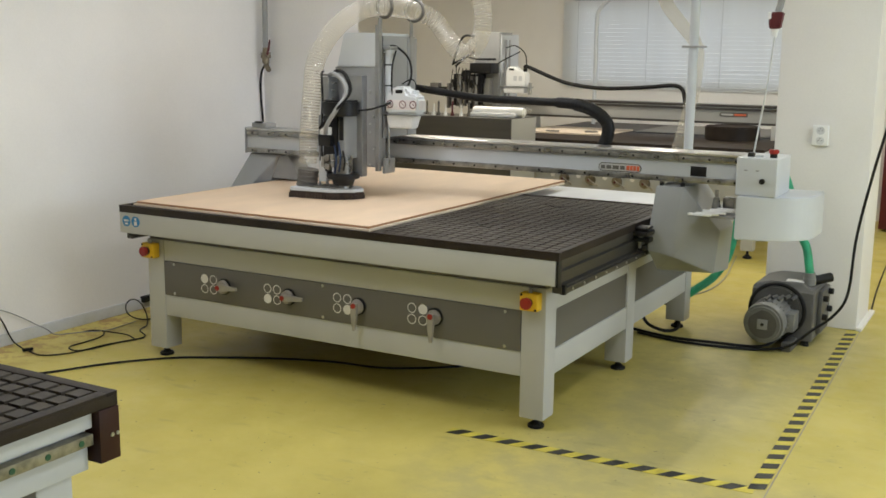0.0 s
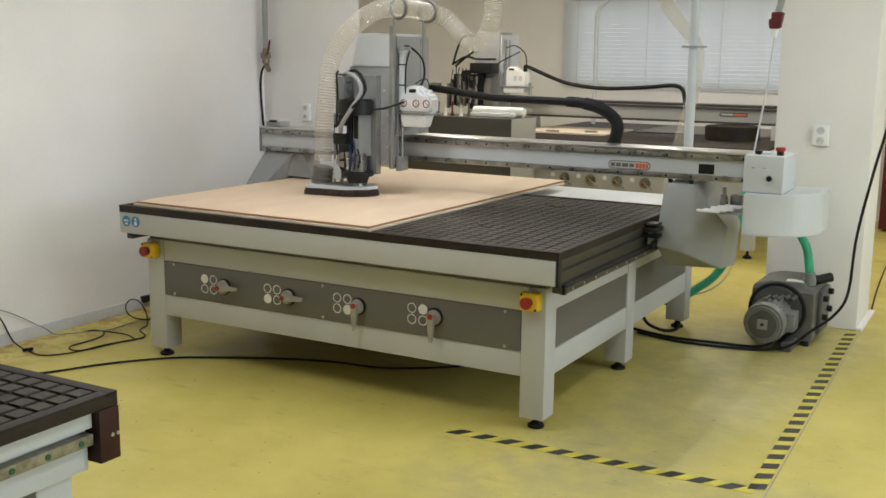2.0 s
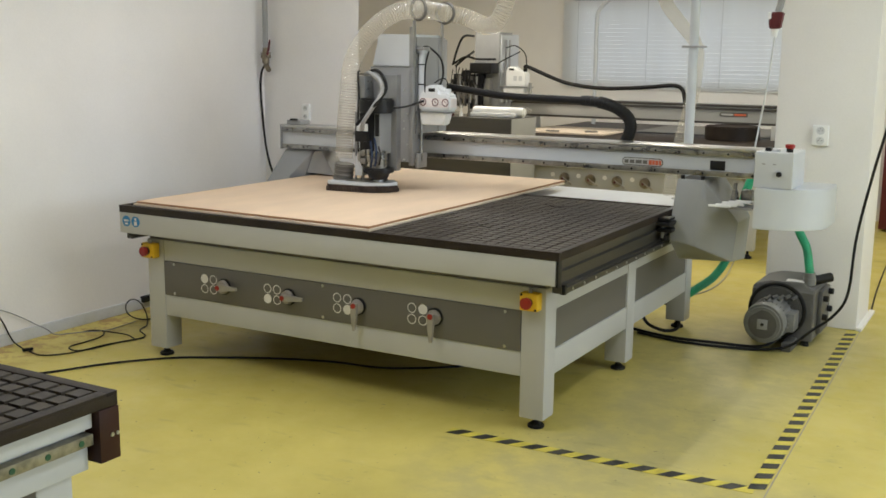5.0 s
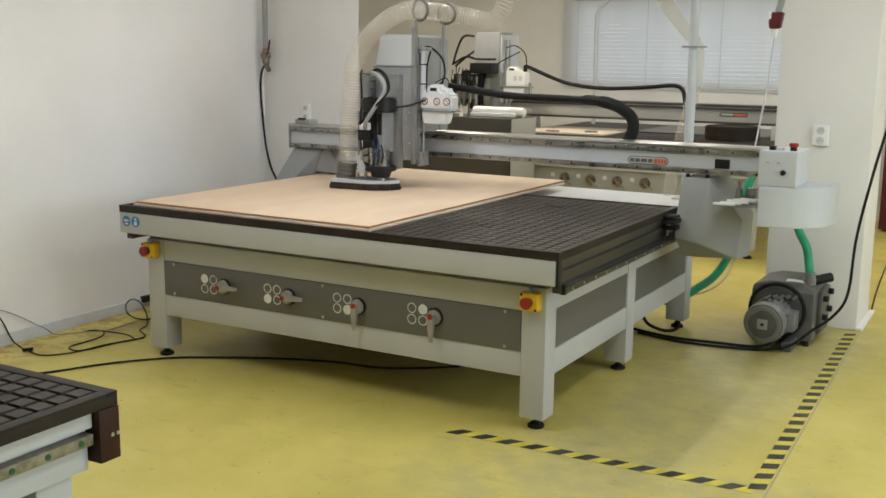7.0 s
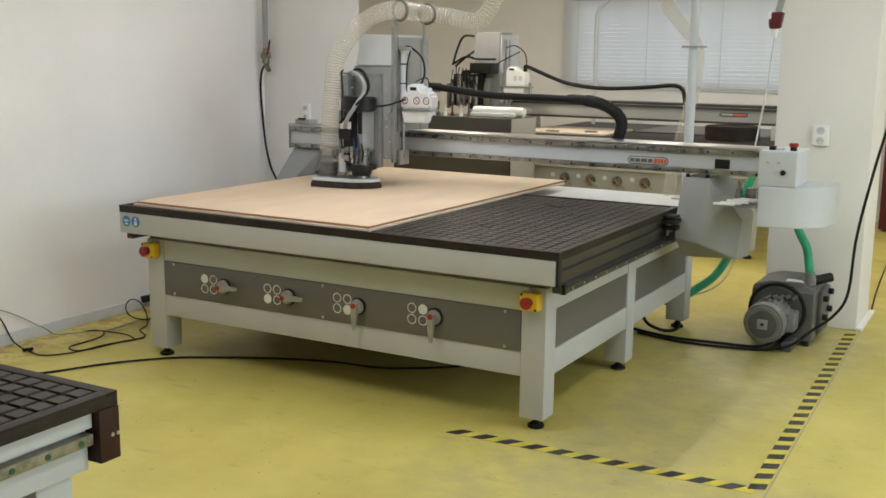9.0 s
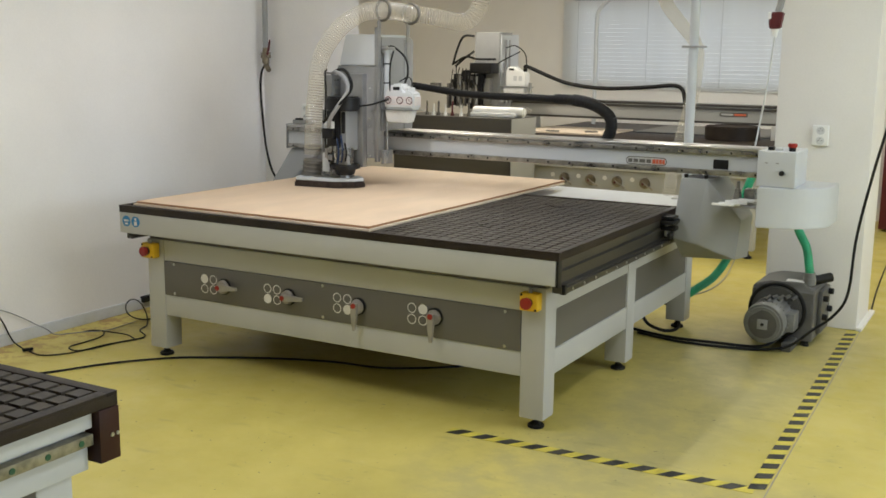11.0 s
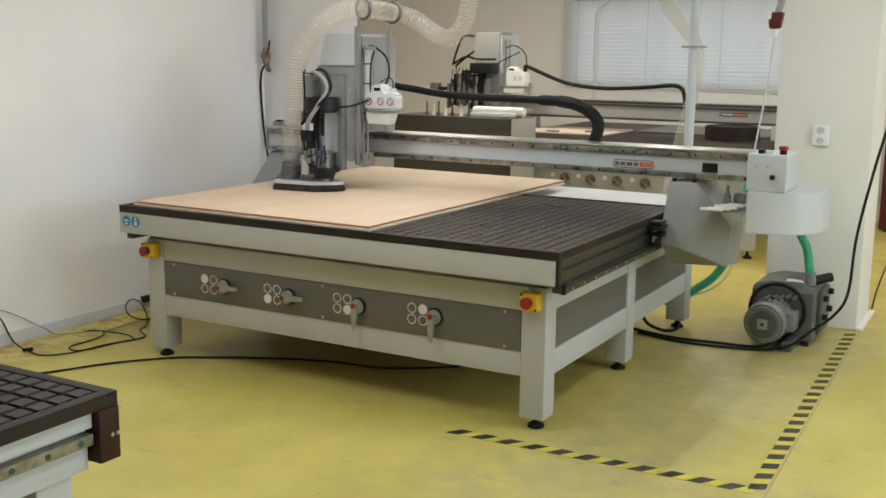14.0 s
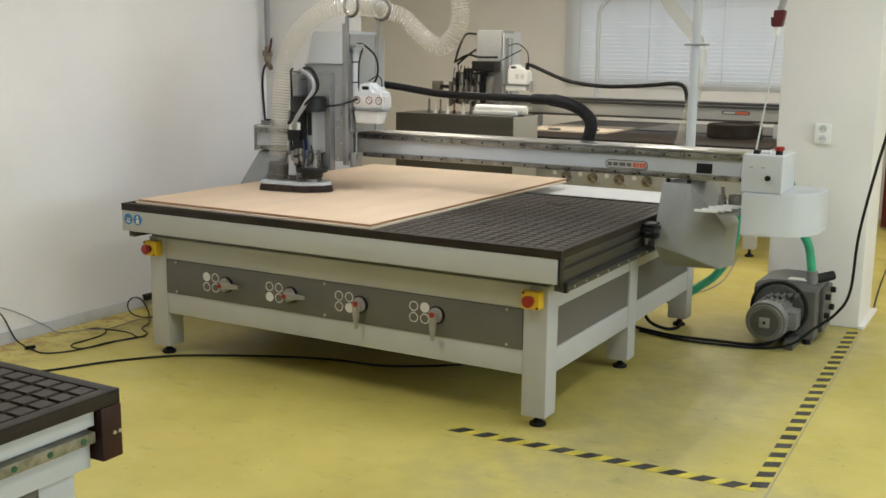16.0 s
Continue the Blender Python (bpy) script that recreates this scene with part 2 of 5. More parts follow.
def cyl(bm, p, q, r, r2=None, seg=20, bevel=0.0):
    p, q = Vector(p), Vector(q)
    t = bmesh.new()
    bmesh.ops.create_cone(t, cap_ends=True, segments=seg, radius1=r, radius2=r if r2 is None else r2, depth=(q - p).length)
    if bevel:
        bmesh.ops.bevel(t, geom=[e for e in t.edges if any(len(f.verts) > 4 for f in e.link_faces)], offset=bevel, segments=2, affect="EDGES")
    return merge(bm, t, Matrix.Translation((p + q) / 2) @ (q - p).to_track_quat("Z", "Y").to_matrix().to_4x4())


def smooth_path(pts, n):
    """Catmull-Rom through the points, n steps for each span."""
    p = [Vector(v) for v in pts]
    p = [p[0] * 2 - p[1], *p, p[-1] * 2 - p[-2]]
    out = []
    for i in range(1, len(p) - 2):
        for k in range(n):
            t = k / n
            a, b, c, e = p[i - 1], p[i], p[i + 1], p[i + 2]
            out.append(0.5 * (2 * b + (c - a) * t + (2 * a - 5 * b + 4 * c - e) * t * t + (3 * b - a - 3 * c + e) * t ** 3))
    return [*out, p[-2]]


def tube(bm, pts, r, n=6, seg=10, caps=True):
    path = smooth_path(pts, n)
    up, rings = Vector((0.31, 0.17, 0.93)), []
    for i, p in enumerate(path):
        d = (path[min(i + 1, len(path) - 1)] - path[max(i - 1, 0)]).normalized()
        side = d.cross(up).normalized()
        up = side.cross(d)
        rad = r(i / (len(path) - 1)) if callable(r) else r
        rings.append([bm.verts.new(p + (side * math.cos(a) + up * math.sin(a)) * rad) for a in (math.tau * k / seg for k in range(seg))])
    for a, b in zip(rings, rings[1:]):
        for k in range(seg):
            bm.faces.new((a[k], a[(k + 1) % seg], b[(k + 1) % seg], b[k]))
    if caps:
        bm.faces.new(rings[0][::-1])
        bm.faces.new(rings[-1])
    return bm


def torus(bm, c, axis, R, r, seg=24, sub=6):
    q = Vector(axis).to_track_quat("Z", "Y")
    grid = []
    for i in range(seg):
        a = math.tau * i / seg
        grid.append([bm.verts.new(Vector(c) + q @ Vector(((R + r * math.cos(b)) * math.cos(a), (R + r * math.cos(b)) * math.sin(a), r * math.sin(b))))
                     for b in (math.tau * k / sub for k in range(sub))])
    for i in range(seg):
        for k in range(sub):
            bm.faces.new((grid[i][k], grid[(i + 1) % seg][k], grid[(i + 1) % seg][(k + 1) % sub], grid[i][(k + 1) % sub]))
    return bm


def hull(bm, pts, bevel=0.0):
    t = bmesh.new()
    for p in pts:
        t.verts.new(p)
    bmesh.ops.convex_hull(t, input=t.verts)
    bmesh.ops.dissolve_limit(t, angle_limit=0.05, verts=t.verts, edges=t.edges)
    if bevel:
        bmesh.ops.bevel(t, geom=t.edges[:], offset=bevel, segments=2, affect="EDGES")
    return merge(bm, t)


def prism(bm, poly, axis, a, b, bevel=0.0):
    """A flat outline pushed from a to b along an axis ('x', 'y' or 'z')."""
    t = bmesh.new()
    put = {"x": lambda u, v, w: (w, u, v), "y": lambda u, v, w: (u, w, v), "z": lambda u, v, w: (u, v, w)}[axis]
    lo = [t.verts.new(put(u, v, a)) for u, v in poly]
    hi = [t.verts.new(put(u, v, b)) for u, v in poly]
    t.faces.new(lo)
    t.faces.new(hi[::-1])
    for i in range(len(poly)):
        j = (i + 1) % len(poly)
        t.faces.new((lo[i], hi[i], hi[j], lo[j]))
    bmesh.ops.recalc_face_normals(t, faces=t.faces)
    if bevel:
        bmesh.ops.bevel(t, geom=t.edges[:], offset=bevel, segments=2, affect="EDGES")
    return merge(bm, t)


def B():
    return bmesh.new()


def mesh_of(name, bm, material):
    bmesh.ops.recalc_face_normals(bm, faces=bm.faces)
    me = bpy.data.meshes.new(name)
    bm.to_mesh(me)
    bm.free()
    me.materials.append(M[material] if isinstance(material, str) else material)
    me.shade_smooth()
    me.set_sharp_from_angle(angle=radians(32))
    return me


def part(name, bm, material, parent, label=""):
    top = parent
    while top.parent:
        top = top.parent
    bmesh.ops.translate(bm, vec=-top.location, verts=bm.verts)
    ob = new(name, mesh_of(name, bm, material))
    ob.parent = parent
    return tagged(ob, label)


def thing(name, label, category, group="", at=(0, 0, 0), rz=0):
    ob = new(name)
    ob.empty_display_size = 0.1
    ob.matrix_basis = pose(*at, 0, 0, rz)
    return tagged(ob, label, category, group)


def solid(name, bm, material, label, category, group="", kind=""):
    return tagged(new(name, mesh_of(name, bm, material)), label, category, group, kind)

# ---- the room ----
XL, XR, YF, YB = -3.35, 7.0, -7.0, 8.0


def structure(name, bm, material, label=""):
    return tagged(new(name, mesh_of(name, bm, material)), label, "", "", "structure")


structure("floor", box(B(), (-6.8, YF - 0.2, -0.1), (XR + 0.2, YB + 0.2, 0)), FLOOR, "yellow painted concrete floor, scuffed and worn grey, with table shadow in the paint")
structure("ceiling", box(B(), (-6.8, YF - 0.2, CEIL), (XR + 0.2, YB + 0.2, CEIL + 0.15)), "ceil", "plain white ceiling")
structure("wall_west", box(B(), (XL - 0.2, YF - 0.2, 0), (XL, 2.13, CEIL)), "wall", "white plastered wall")
structure("wall_pier", prism(B(), [(XL - 0.2, 2.13), (-2.46, 2.13), (-2.79, 2.55), (XL - 0.2, 2.55)], "z", 0, CEIL), "wall", "white plastered wall projection with a splayed end")
structure("wall_west_rear", box(B(), (-6.8, 2.55, 0), (-6.6, YB + 0.2, CEIL)), "wall", "white plastered wall")
structure("wall_return", box(B(), (-6.8, 2.35, 0), (XL - 0.2, 2.55, CEIL)), "wall", "white plastered wall")
structure("wall_south", box(B(), (XL, YF - 0.2, 0), (XR, YF, CEIL)), "wall", "white plastered wall")
WX0, WX1, WZ0, WZ1 = -3.22, -0.2, 1.40, 2.45
BX_L = -3.34
wall = B()
box(wall, (-6.6, YB, 0), (XR, YB + 0.2, WZ0))
box(wall, (-6.6, YB, WZ1), (XR, YB + 0.2, CEIL))
box(wall, (-6.6, YB, WZ0), (WX0, YB + 0.2, WZ1))
box(wall, (WX1, YB, WZ0), (XR, YB + 0.2, WZ1))
structure("wall_north", wall, "wall", "white plastered wall with a wide window")
# unseen wall; its window opening is assumed, set high to keep light off the floor
side = B()
box(side, (XR, YF, 0), (XR + 0.2, YB, 1.5))
box(side, (XR, YF, 2.95), (XR + 0.2, YB, CEIL))
box(side, (XR, YF, 1.5), (XR + 0.2, -2.2, 2.95))
box(side, (XR, 2.6, 1.5), (XR + 0.2, YB, 2.95))
structure("wall_east", side, "wall", "white plastered wall with a wide window")
structure("baseboard", box(B(), (XL, YF, 0), (XL + 0.012, 2.13, 0.075), 0.004), "skirt", "grey vinyl baseboard along the white wall")
structure("backdrop", box(B(), (WX0 - 0.6, YB + 0.6, 0.8), (WX1 + 0.6, YB + 0.62, 3.0)), "sky", "bright overcast daylight outside the window")

win = new("window_1")
win.location = (0, 0, 0)
tagged(win, "white framed window with lowered blinds", "", "", "structure")
fr = B()
for a in (WX0, WX1 - 0.06):
    box(fr, (a, YB + 0.05, WZ0), (a + 0.06, YB + 0.12, WZ1), 0.006)
box(fr, (WX0, YB + 0.05, WZ0), (WX1, YB + 0.12, WZ0 + 0.06), 0.006)
box(fr, (WX0, YB + 0.05, WZ1 - 0.06), (WX1, YB + 0.12, WZ1), 0.006)
part("window_frame", fr, "white", win)
part("window_sill", box(B(), (WX0 - 0.05, YB - 0.025, WZ0 - 0.03), (WX1 + 0.05, YB + 0.05, WZ0), 0.006), "can", win)

blind = thing("window_blind", "pale blue-white horizontal slat blind, lowered and closed", "blind", at=(0, YB - 0.04, WZ0))
slat_mesh = mesh_of("slat", hull(B(), [(BX_L + 0.02, 0, 0), (WX1 - 0.02, 0, 0), (BX_L + 0.02, -0.024, 0.0465), (WX1 - 0.02, -0.024, 0.0465), (BX_L + 0.02, -0.008, 0.026),
                                       (WX1 - 0.02, -0.008, 0.026)]), "slat")
for i in range(21):
    s = new("slat", slat_mesh)
    s.parent = blind
    s.location = (0, random.uniform(-0.002, 0.002), 0.03 + i * 0.0475)
part("bottom_rail", box(B(), (BX_L + 0.02, YB - 0.06, WZ0 + 0.004), (WX1 - 0.02, YB - 0.035, WZ0 + 0.026), 0.004), "slat", blind)
for a in (-3.12, -2.23, -1.34, -0.45):
    part("cord", cyl(B(), (a, YB - 0.068, WZ0 + 0.01), (a, YB - 0.068, WZ1), 0.0035, seg=6), "skirt", blind)

# white column with a small plinth
col = B()
box(col, (0.44, 2.78, 0), (1.05, 3.30, CEIL), 0.012)
structure("column", col, "wall", "white plastered square column, scuffed near the floor")
structure("column_plinth", box(B(), (1.046, 2.768, 0), (1.085, 3.38, 0.022), 0.004), "wall", "thin white plaster skirt at the column's foot")

# fixtures for the assumed tubes, all out of view
for tx, ty, watts, tint in TUBES:
    lf = thing("ceiling_light", "white ceiling light with a lit diffuser", "ceiling light", "ceiling lights", (tx, ty, CEIL))
    part("frame", box(B(), (tx - 0.12, ty - 0.80, CEIL - 0.05), (tx + 0.12, ty + 0.80, CEIL), 0.006), "white", lf)
    part("diffuser", box(B(), (tx - 0.09, ty - 0.77, CEIL - 0.06), (tx + 0.09, ty + 0.77, CEIL - 0.045), 0.004), "lamp", lf)


# ---- hazard tape: a yellow strip and its dark bars ----
def hazard(name, p, q, width, step, lean, first=0.0):
    p, q = Vector((*p, 0)), Vector((*q, 0))
    d = (q - p).normalized()
    n = Vector((-d.y, d.x, 0))
    L = (q - p).length
    th = tagged(new(name), "black and yellow striped hazard tape stuck on the floor", "", "", "structure")
    bm = B()
    prism(bm, [(v.x, v.y) for v in (p - n * width / 2, q - n * width / 2, q + n * width / 2, p + n * width / 2)], "z", 0.0005, 0.0015)
    part("strip", bm, "tape", th)
    k, s = 0, first
    while s + step * 0.55 < L:
        w = step * 0.5
        bm = B()
        a, b = p + d * s, p + d * (s + w)
        sh = d * lean
        prism(bm, [(v.x, v.y) for v in (a - n * width / 2, b - n * width / 2, b + n * width / 2 + sh, a + n * width / 2 + sh)], "z", 0.0018, 0.0026)
        part("stripe", bm, "tapeblack", th)
        s += step
    return th


hazard("floor_tape", (-0.335, -0.262), (1.10, -0.235), 0.072, 0.1285, 0.05)
hazard("floor_tape", (1.105, -0.20), (1.029, 2.775), 0.068, 0.1285, -0.03)


structure("floor_seam", prism(B(), [(1.158, -0.6), (1.163, -0.6), (1.078, 2.76), (1.074, 2.76)], "z", 0.0004, 0.0014), "valve", "thin grey seam line in the floor beside the tape")

# ---- the large router table ----
LEG = 0.063
W, DM, DR = 2.397, 1.132, 2.254
TOP = 0.90


def foot(bm, x, y):
    cyl(bm, (x, y, 0), (x, y, 0.018), 0.042, 0.040, 20, 0.004)
    cyl(bm, (x, y, 0.018), (x, y, 0.035), 0.030, 0.014, 20)
    cyl(bm, (x, y, 0.03), (x, y, 0.075), 0.012, seg=10)
    return bm


table = thing("router_table", "large grey steel CNC router table with a dark gridded bed", "CNC machine")
for x in (0.0, -W):
    for y in (0.0, DM, DR):
        lg = part("leg", box(B(), (x - LEG, y - LEG, 0.056), (x + LEG, y + LEG, 0.70), 0.006), "frame", table)
        part("foot", foot(B(), x, y), "black", lg, "black levelling foot")
ZR, ZPB, ZPT = 0.2585, 0.383, 0.581


def rail(name, lo, hi):
    return part(name, box(B(), lo, hi, 0.005), "frame", table)


rail("front_rail", (-W + LEG, -LEG + 0.003, ZR), (-LEG, LEG - 0.003, 0.383))
rail("front_rail", (-W + LEG, -LEG + 0.003, 0.581), (-LEG, LEG - 0.003, 0.70))
for x in (0.0, -W):
    for a, b in ((LEG, DM - LEG), (DM + LEG, DR - LEG)):
        rail("side_rail", (x - LEG + 0.003, a, ZR), (x + LEG - 0.003, b, 0.383))
        rail("side_rail", (x - LEG + 0.003, a, 0.581), (x + LEG - 0.003, b, 0.70))
        part("side_panel", box(B(), (x - LEG + 0.02, a - 0.001, 0.378), (x + LEG - 0.012, b + 0.001, 0.586)), "panel", table, "dark grey sheet panel")
rail("rear_rail", (-W + LEG, DR - LEG + 0.003, ZR), (-LEG, DR + LEG - 0.003, 0.70))
# added out of sight to cut bounced light beneath the table
part("underside_light_block", box(B(), (-W + LEG, LEG, 0.264), (-LEG, DR - LEG, 0.272)), "panel", table, "unseen dark sheet added to block light under the table")
rail("cross_beam", (-W + LEG, DM - 0.05, 0.45), (-LEG, DM + 0.05, 0.70))
panel = part("valve_panel", box(B(), (-W + LEG + 0.002, -LEG - 0.003, 0.383), (-LEG - 0.002, -LEG + 0.02, 0.5805), 0.0015), "panel", table, "dark grey front panel with four vacuum valves")
for x in (-2.255, -1.212, -0.146):
    for z in (0.568, 0.398):
        part("bolt", cyl(B(), (x, -LEG - 0.008, z), (x, -LEG + 0.003, z), 0.008, seg=10, bevel=0.002), "steel", panel)


def ring_mark(x, z, filled):
    bm = B()
    y = -LEG - 0.0035
    if filled:
        cyl(bm, (x, y - 0.001, z), (x, y + 0.002, z), 0.026, seg=28)
    else:
        n = 32
        v = [[bm.verts.new((x + r * math.cos(math.tau * k / n), y - dy, z + r * math.sin(math.tau * k / n))) for k in range(n)] for r, dy in ((0.026, 0.001), (0.021, 0.001))]
        for k in range(n):
            j = (k + 1) % n
            bm.faces.new((v[0][k], v[0][j], v[1][j], v[1][k]))
    part("zone_mark", bm, "mark", panel, "white zone dot" if filled else "white zone ring")


for vx, vz, down, on in ((-1.880, 0.483, False, 0), (-1.432, 0.481, False, 2), (-0.985, 0.487, True, 3), (-0.530, 0.491, True, 1)):
    cx = vx - 0.147 if not down else vx - 0.135
    for k in range(4):
        ring_mark(cx + (k % 2) * 0.064, vz + 0.028 - (k // 2) * 0.057, k == on)
    y = -LEG - 0.003
    vb = B()
    cyl(vb, (vx, y, vz), (vx, y - 0.012, vz), 0.046, seg=32, bevel=0.004)
    valve = part("valve", vb, "blackplastic", panel, "black rotary valve seat")
    part("valve_body", cyl(B(), (vx, y - 0.010, vz), (vx, y - 0.034, vz), 0.040, 0.035, 28, 0.005), "valve", valve)
    hb = B()
    d = Vector((0, 0, -1)) if down else Vector((0.998, 0, 0.05))
    n = Vector((d.z, 0, -d.x))
    o = Vector((vx, y - 0.030, vz)) - d * 0.022
    pts = []
    for s, wd in ((0.0, 0.016), (0.05, 0.018), (0.145, 0.009)):
        for g in (-1, 1):
            for dep in (0, -0.022 if s < 0.1 else -0.012):
                pts.append(o + d * s + n * wd * g + Vector((0, dep - s * 0.07, 0)))
    part("handle", hull(hb, pts, 0.003), "handle", valve, "beige lever handle")
    part("cap", cyl(B(), o + d * 0.012 + Vector((0, -0.02, 0)), o + d * 0.012 + Vector((0, -0.028, 0)), 0.0145, seg=20, bevel=0.002), "red", valve, "red centre cap")

# deck, apron and bed
XA0, XA1, YA, YE = -W - 0.161, 0.161, -0.1716, 1.60
part("deck", box(B(), (XA0 + 0.02, YA + 0.03, 0.745), (XA1 - 0.05, YE - 0.02, 0.861), 0.004), "frame", table)
part("apron", box(B(), (XA0, YA, 0.742), (XA1 - 0.012, YA + 0.03, 0.860), 0.003), "frame", table, "grey front apron")
part("apron_end", box(B(), (XA1 - 0.010, YA + 0.004, 0.735), (XA1 + 0.002, YA + 0.05, 0.860), 0.003), "blackplastic", table)
part("neck", box(B(), (-W - LEG + 0.01, -LEG + 0.012, 0.70), (LEG - 0.01, DR, 0.746), 0.002), "panel", table)
part("rear_cover", box(B(), (-W - LEG, YE + 0.004, 0.70), (LEG, 2.42, 0.858), 0.005), "canister", table, "white sheet cover behind the bed")
bed = part("bed", box(B(), (XA0, YA - 0.002, 0.860), (XA1 + 0.006, YE, TOP - 0.009), 0.002), "brown", table, "dark brown grooved vacuum bed")
rim = B()
for lo, hi in (((XA0, YA - 0.004), (XA1 + 0.008, YA + 0.03)), ((XA0, YE - 0.03), (XA1 + 0.008, YE + 0.002)), ((XA0 - 0.002, YA + 0.03), (XA0 + 0.03, YE - 0.03)), ((XA1 - 0.026, YA + 0.03), (XA1 + 0.009, YE - 0.03))):
    box(rim, (*lo, TOP - 0.0095), (*hi, TOP + 0.0005), 0.0015)
part("bed_rim", rim, "brown", bed)


def pad_mesh(s):
    bm = B()
    lo = [bm.verts.new((a * s, b * s, -0.010)) for a, b in ((0, 0), (1, 0), (1, 1), (0, 1))]
    e = 0.0015
    hi = [bm.verts.new((a * s + (e if a == 0 else -e), b * s + (e if b == 0 else -e), 0)) for a, b in ((0, 0), (1, 0), (1, 1), (0, 1))]
    bm.faces.new(hi)
    for k in range(4):
        bm.faces.new((lo[k], lo[(k + 1) % 4], hi[(k + 1) % 4], hi[k]))
    return bm


def pads(parent, x0, x1, y0, y1, z, pitch, gap, near):
    """Square lands between the grooves; those inside near are single objects."""
    size = pitch - gap
    me = mesh_of("pad", pad_mesh(size), "pad")
    rest_v, rest_f = [], []
    nx, ny = int((x1 - x0) / pitch), int((y1 - y0) / pitch)
    for i in range(nx):
        for j in range(ny):
            x, y = x1 - (i + 1) * pitch + gap / 2, y0 + j * pitch + gap / 2
            if near[0] < x < near[1] and near[2] < y < near[3]:
                o = new("pad", me)
                o.parent = parent
                o.location = (Vector((x, y, z)) - parent_origin(parent))
            else:
                k = len(rest_v)
                rest_v += [(x, y, z), (x + size, y, z), (x + size, y + size, z), (x, y + size, z), (x, y, z - 0.010), (x + size, y, z - 0.010), (x + size, y + size, z - 0.010), (x, y + size, z - 0.010)]
                rest_f += [(k, k + 1, k + 2, k + 3), (k, k + 4, k + 5, k + 1), (k + 1, k + 5, k + 6, k + 2), (k + 2, k + 6, k + 7, k + 3), (k + 3, k + 7, k + 4, k)]
    if rest_v:
        o3 = parent_origin(parent)
        rm = bpy.data.meshes.new("pad_field")
        rm.from_pydata([tuple(Vector(v) - o3) for v in rest_v], [], rest_f)
        rm.materials.append(M["pad"])
        ro = new("pad_field", rm)
        ro.parent = parent
        tagged(ro, kind="stuff")


def parent_origin(ob):
    while ob.parent:
        ob = ob.parent
    return ob.location.copy()


# the side guide: extrusion, rack and toothed edge
for sx, sgn in ((XA1 - 0.045, 1), (XA0 + 0.045, -1)):
    gb = B()
    prof = [(0, 0.70), (0.045, 0.70), (0.045, 0.735), (0.025, 0.742), (0.025, 0.775), (0.038, 0.782), (0.038, 0.80), (0.022, 0.806), (0.022, 0.83), (0.045, 0.836), (0.045, 0.859), (0, 0.859)]
    prism(gb, [(sx + sgn * u, v) for u, v in prof], "y", YA + 0.05, DR + 0.05, 0.0015)
    gd = part("side_guide", gb, "guide", table, "steel side guide extrusion")
    part("gear_rack", box(B(), (min(sx + sgn * 0.044, sx + sgn * 0.062), YA + 0.07, 0.700), (max(sx + sgn * 0.044, sx + sgn * 0.062), DR + 0.02, 0.728), 0.002), "guide", gd, "oiled steel gear rack")
    for k in range(16):
        y = YA + 0.14 + k * 0.145
        part("rack_bolt", cyl(B(), (sx + sgn * 0.06, y, 0.714), (sx + sgn * 0.066, y, 0.714), 0.006, seg=8), "steel", gd)
part("limit_switch", box(B(), (XA1 - 0.01, YA + 0.055, 0.695), (XA1 + 0.016, YA + 0.085, 0.742), 0.004), "blackplastic", table)
part("limit_switch", hull(B(), [(-2.53, -0.16, 0.742), (-2.43, -0.16, 0.742), (-2.53, -0.08, 0.742), (-2.43, -0.08, 0.742), (-2.50, -0.15, 0.72), (-2.45, -0.15, 0.72), (-2.50, -0.09, 0.72), (-2.45, -0.09, 0.72)], 0.003), "blackplastic", table)
for x in (-2.506, -2.435):
    sb = cyl(B(), (x, YA - 0.0002, 0.812), (x, YA - 0.0016, 0.812), 0.031, seg=32)
    st = part("warning_sticker", sb, "blue", table, "round blue warning sticker")
    mk = B()
    y = YA - 0.0024
    if x < -2.47:
        cyl(mk, (x - 0.008, y, 0.815), (x - 0.008, y + 0.0006, 0.815), 0.007, seg=12)
        cyl(mk, (x + 0.008, y, 0.815), (x + 0.008, y + 0.0006, 0.815), 0.007, seg=12)
        box(mk, (x - 0.018, y, 0.812), (x + 0.018, y + 0.0006, 0.818))
        box(mk, (x - 0.012, y, 0.792), (x + 0.012, y + 0.0006, 0.802))
    else:
        cyl(mk, (x, y, 0.826), (x, y + 0.0006, 0.826), 0.008, seg=12)
        box(mk, (x - 0.011, y, 0.79), (x + 0.011, y + 0.0006, 0.814))
    part("pictogram", mk, "mark", st)


def emergency_stop(x):
    th = thing("emergency_stop", "yellow emergency stop box with a red mushroom button", "switch", "emergency stops on the table legs", (x, -LEG, 0.63))
    y = -LEG
    part("housing", box(B(), (x - 0.047, y - 0.055, 0.597), (x + 0.047, y, 0.683), 0.010, 3), "yellow", th)
    part("collar", cyl(B(), (x, y - 0.052, 0.640), (x, y - 0.070, 0.640), 0.022, seg=24), "blackplastic", th)
    bb = cyl(B(), (x, y - 0.068, 0.640), (x, y - 0.094, 0.640), 0.027, 0.029, 28, 0.006)
    part("button", bb, "red", th)
    for a, b in ((-0.036, 0.034), (0.036, -0.034)):
        part("screw", cyl(B(), (x + a, y - 0.053, 0.640 + b), (x + a, y - 0.057, 0.640 + b), 0.006, seg=10), "blackplastic", th)
    part("cable_gland", cyl(B(), (x, y - 0.03, 0.674), (x, y - 0.03, 0.70), 0.011, seg=12), "greymetal", th)
    return th


emergency_stop(-0.004)
emergency_stop(-2.41)

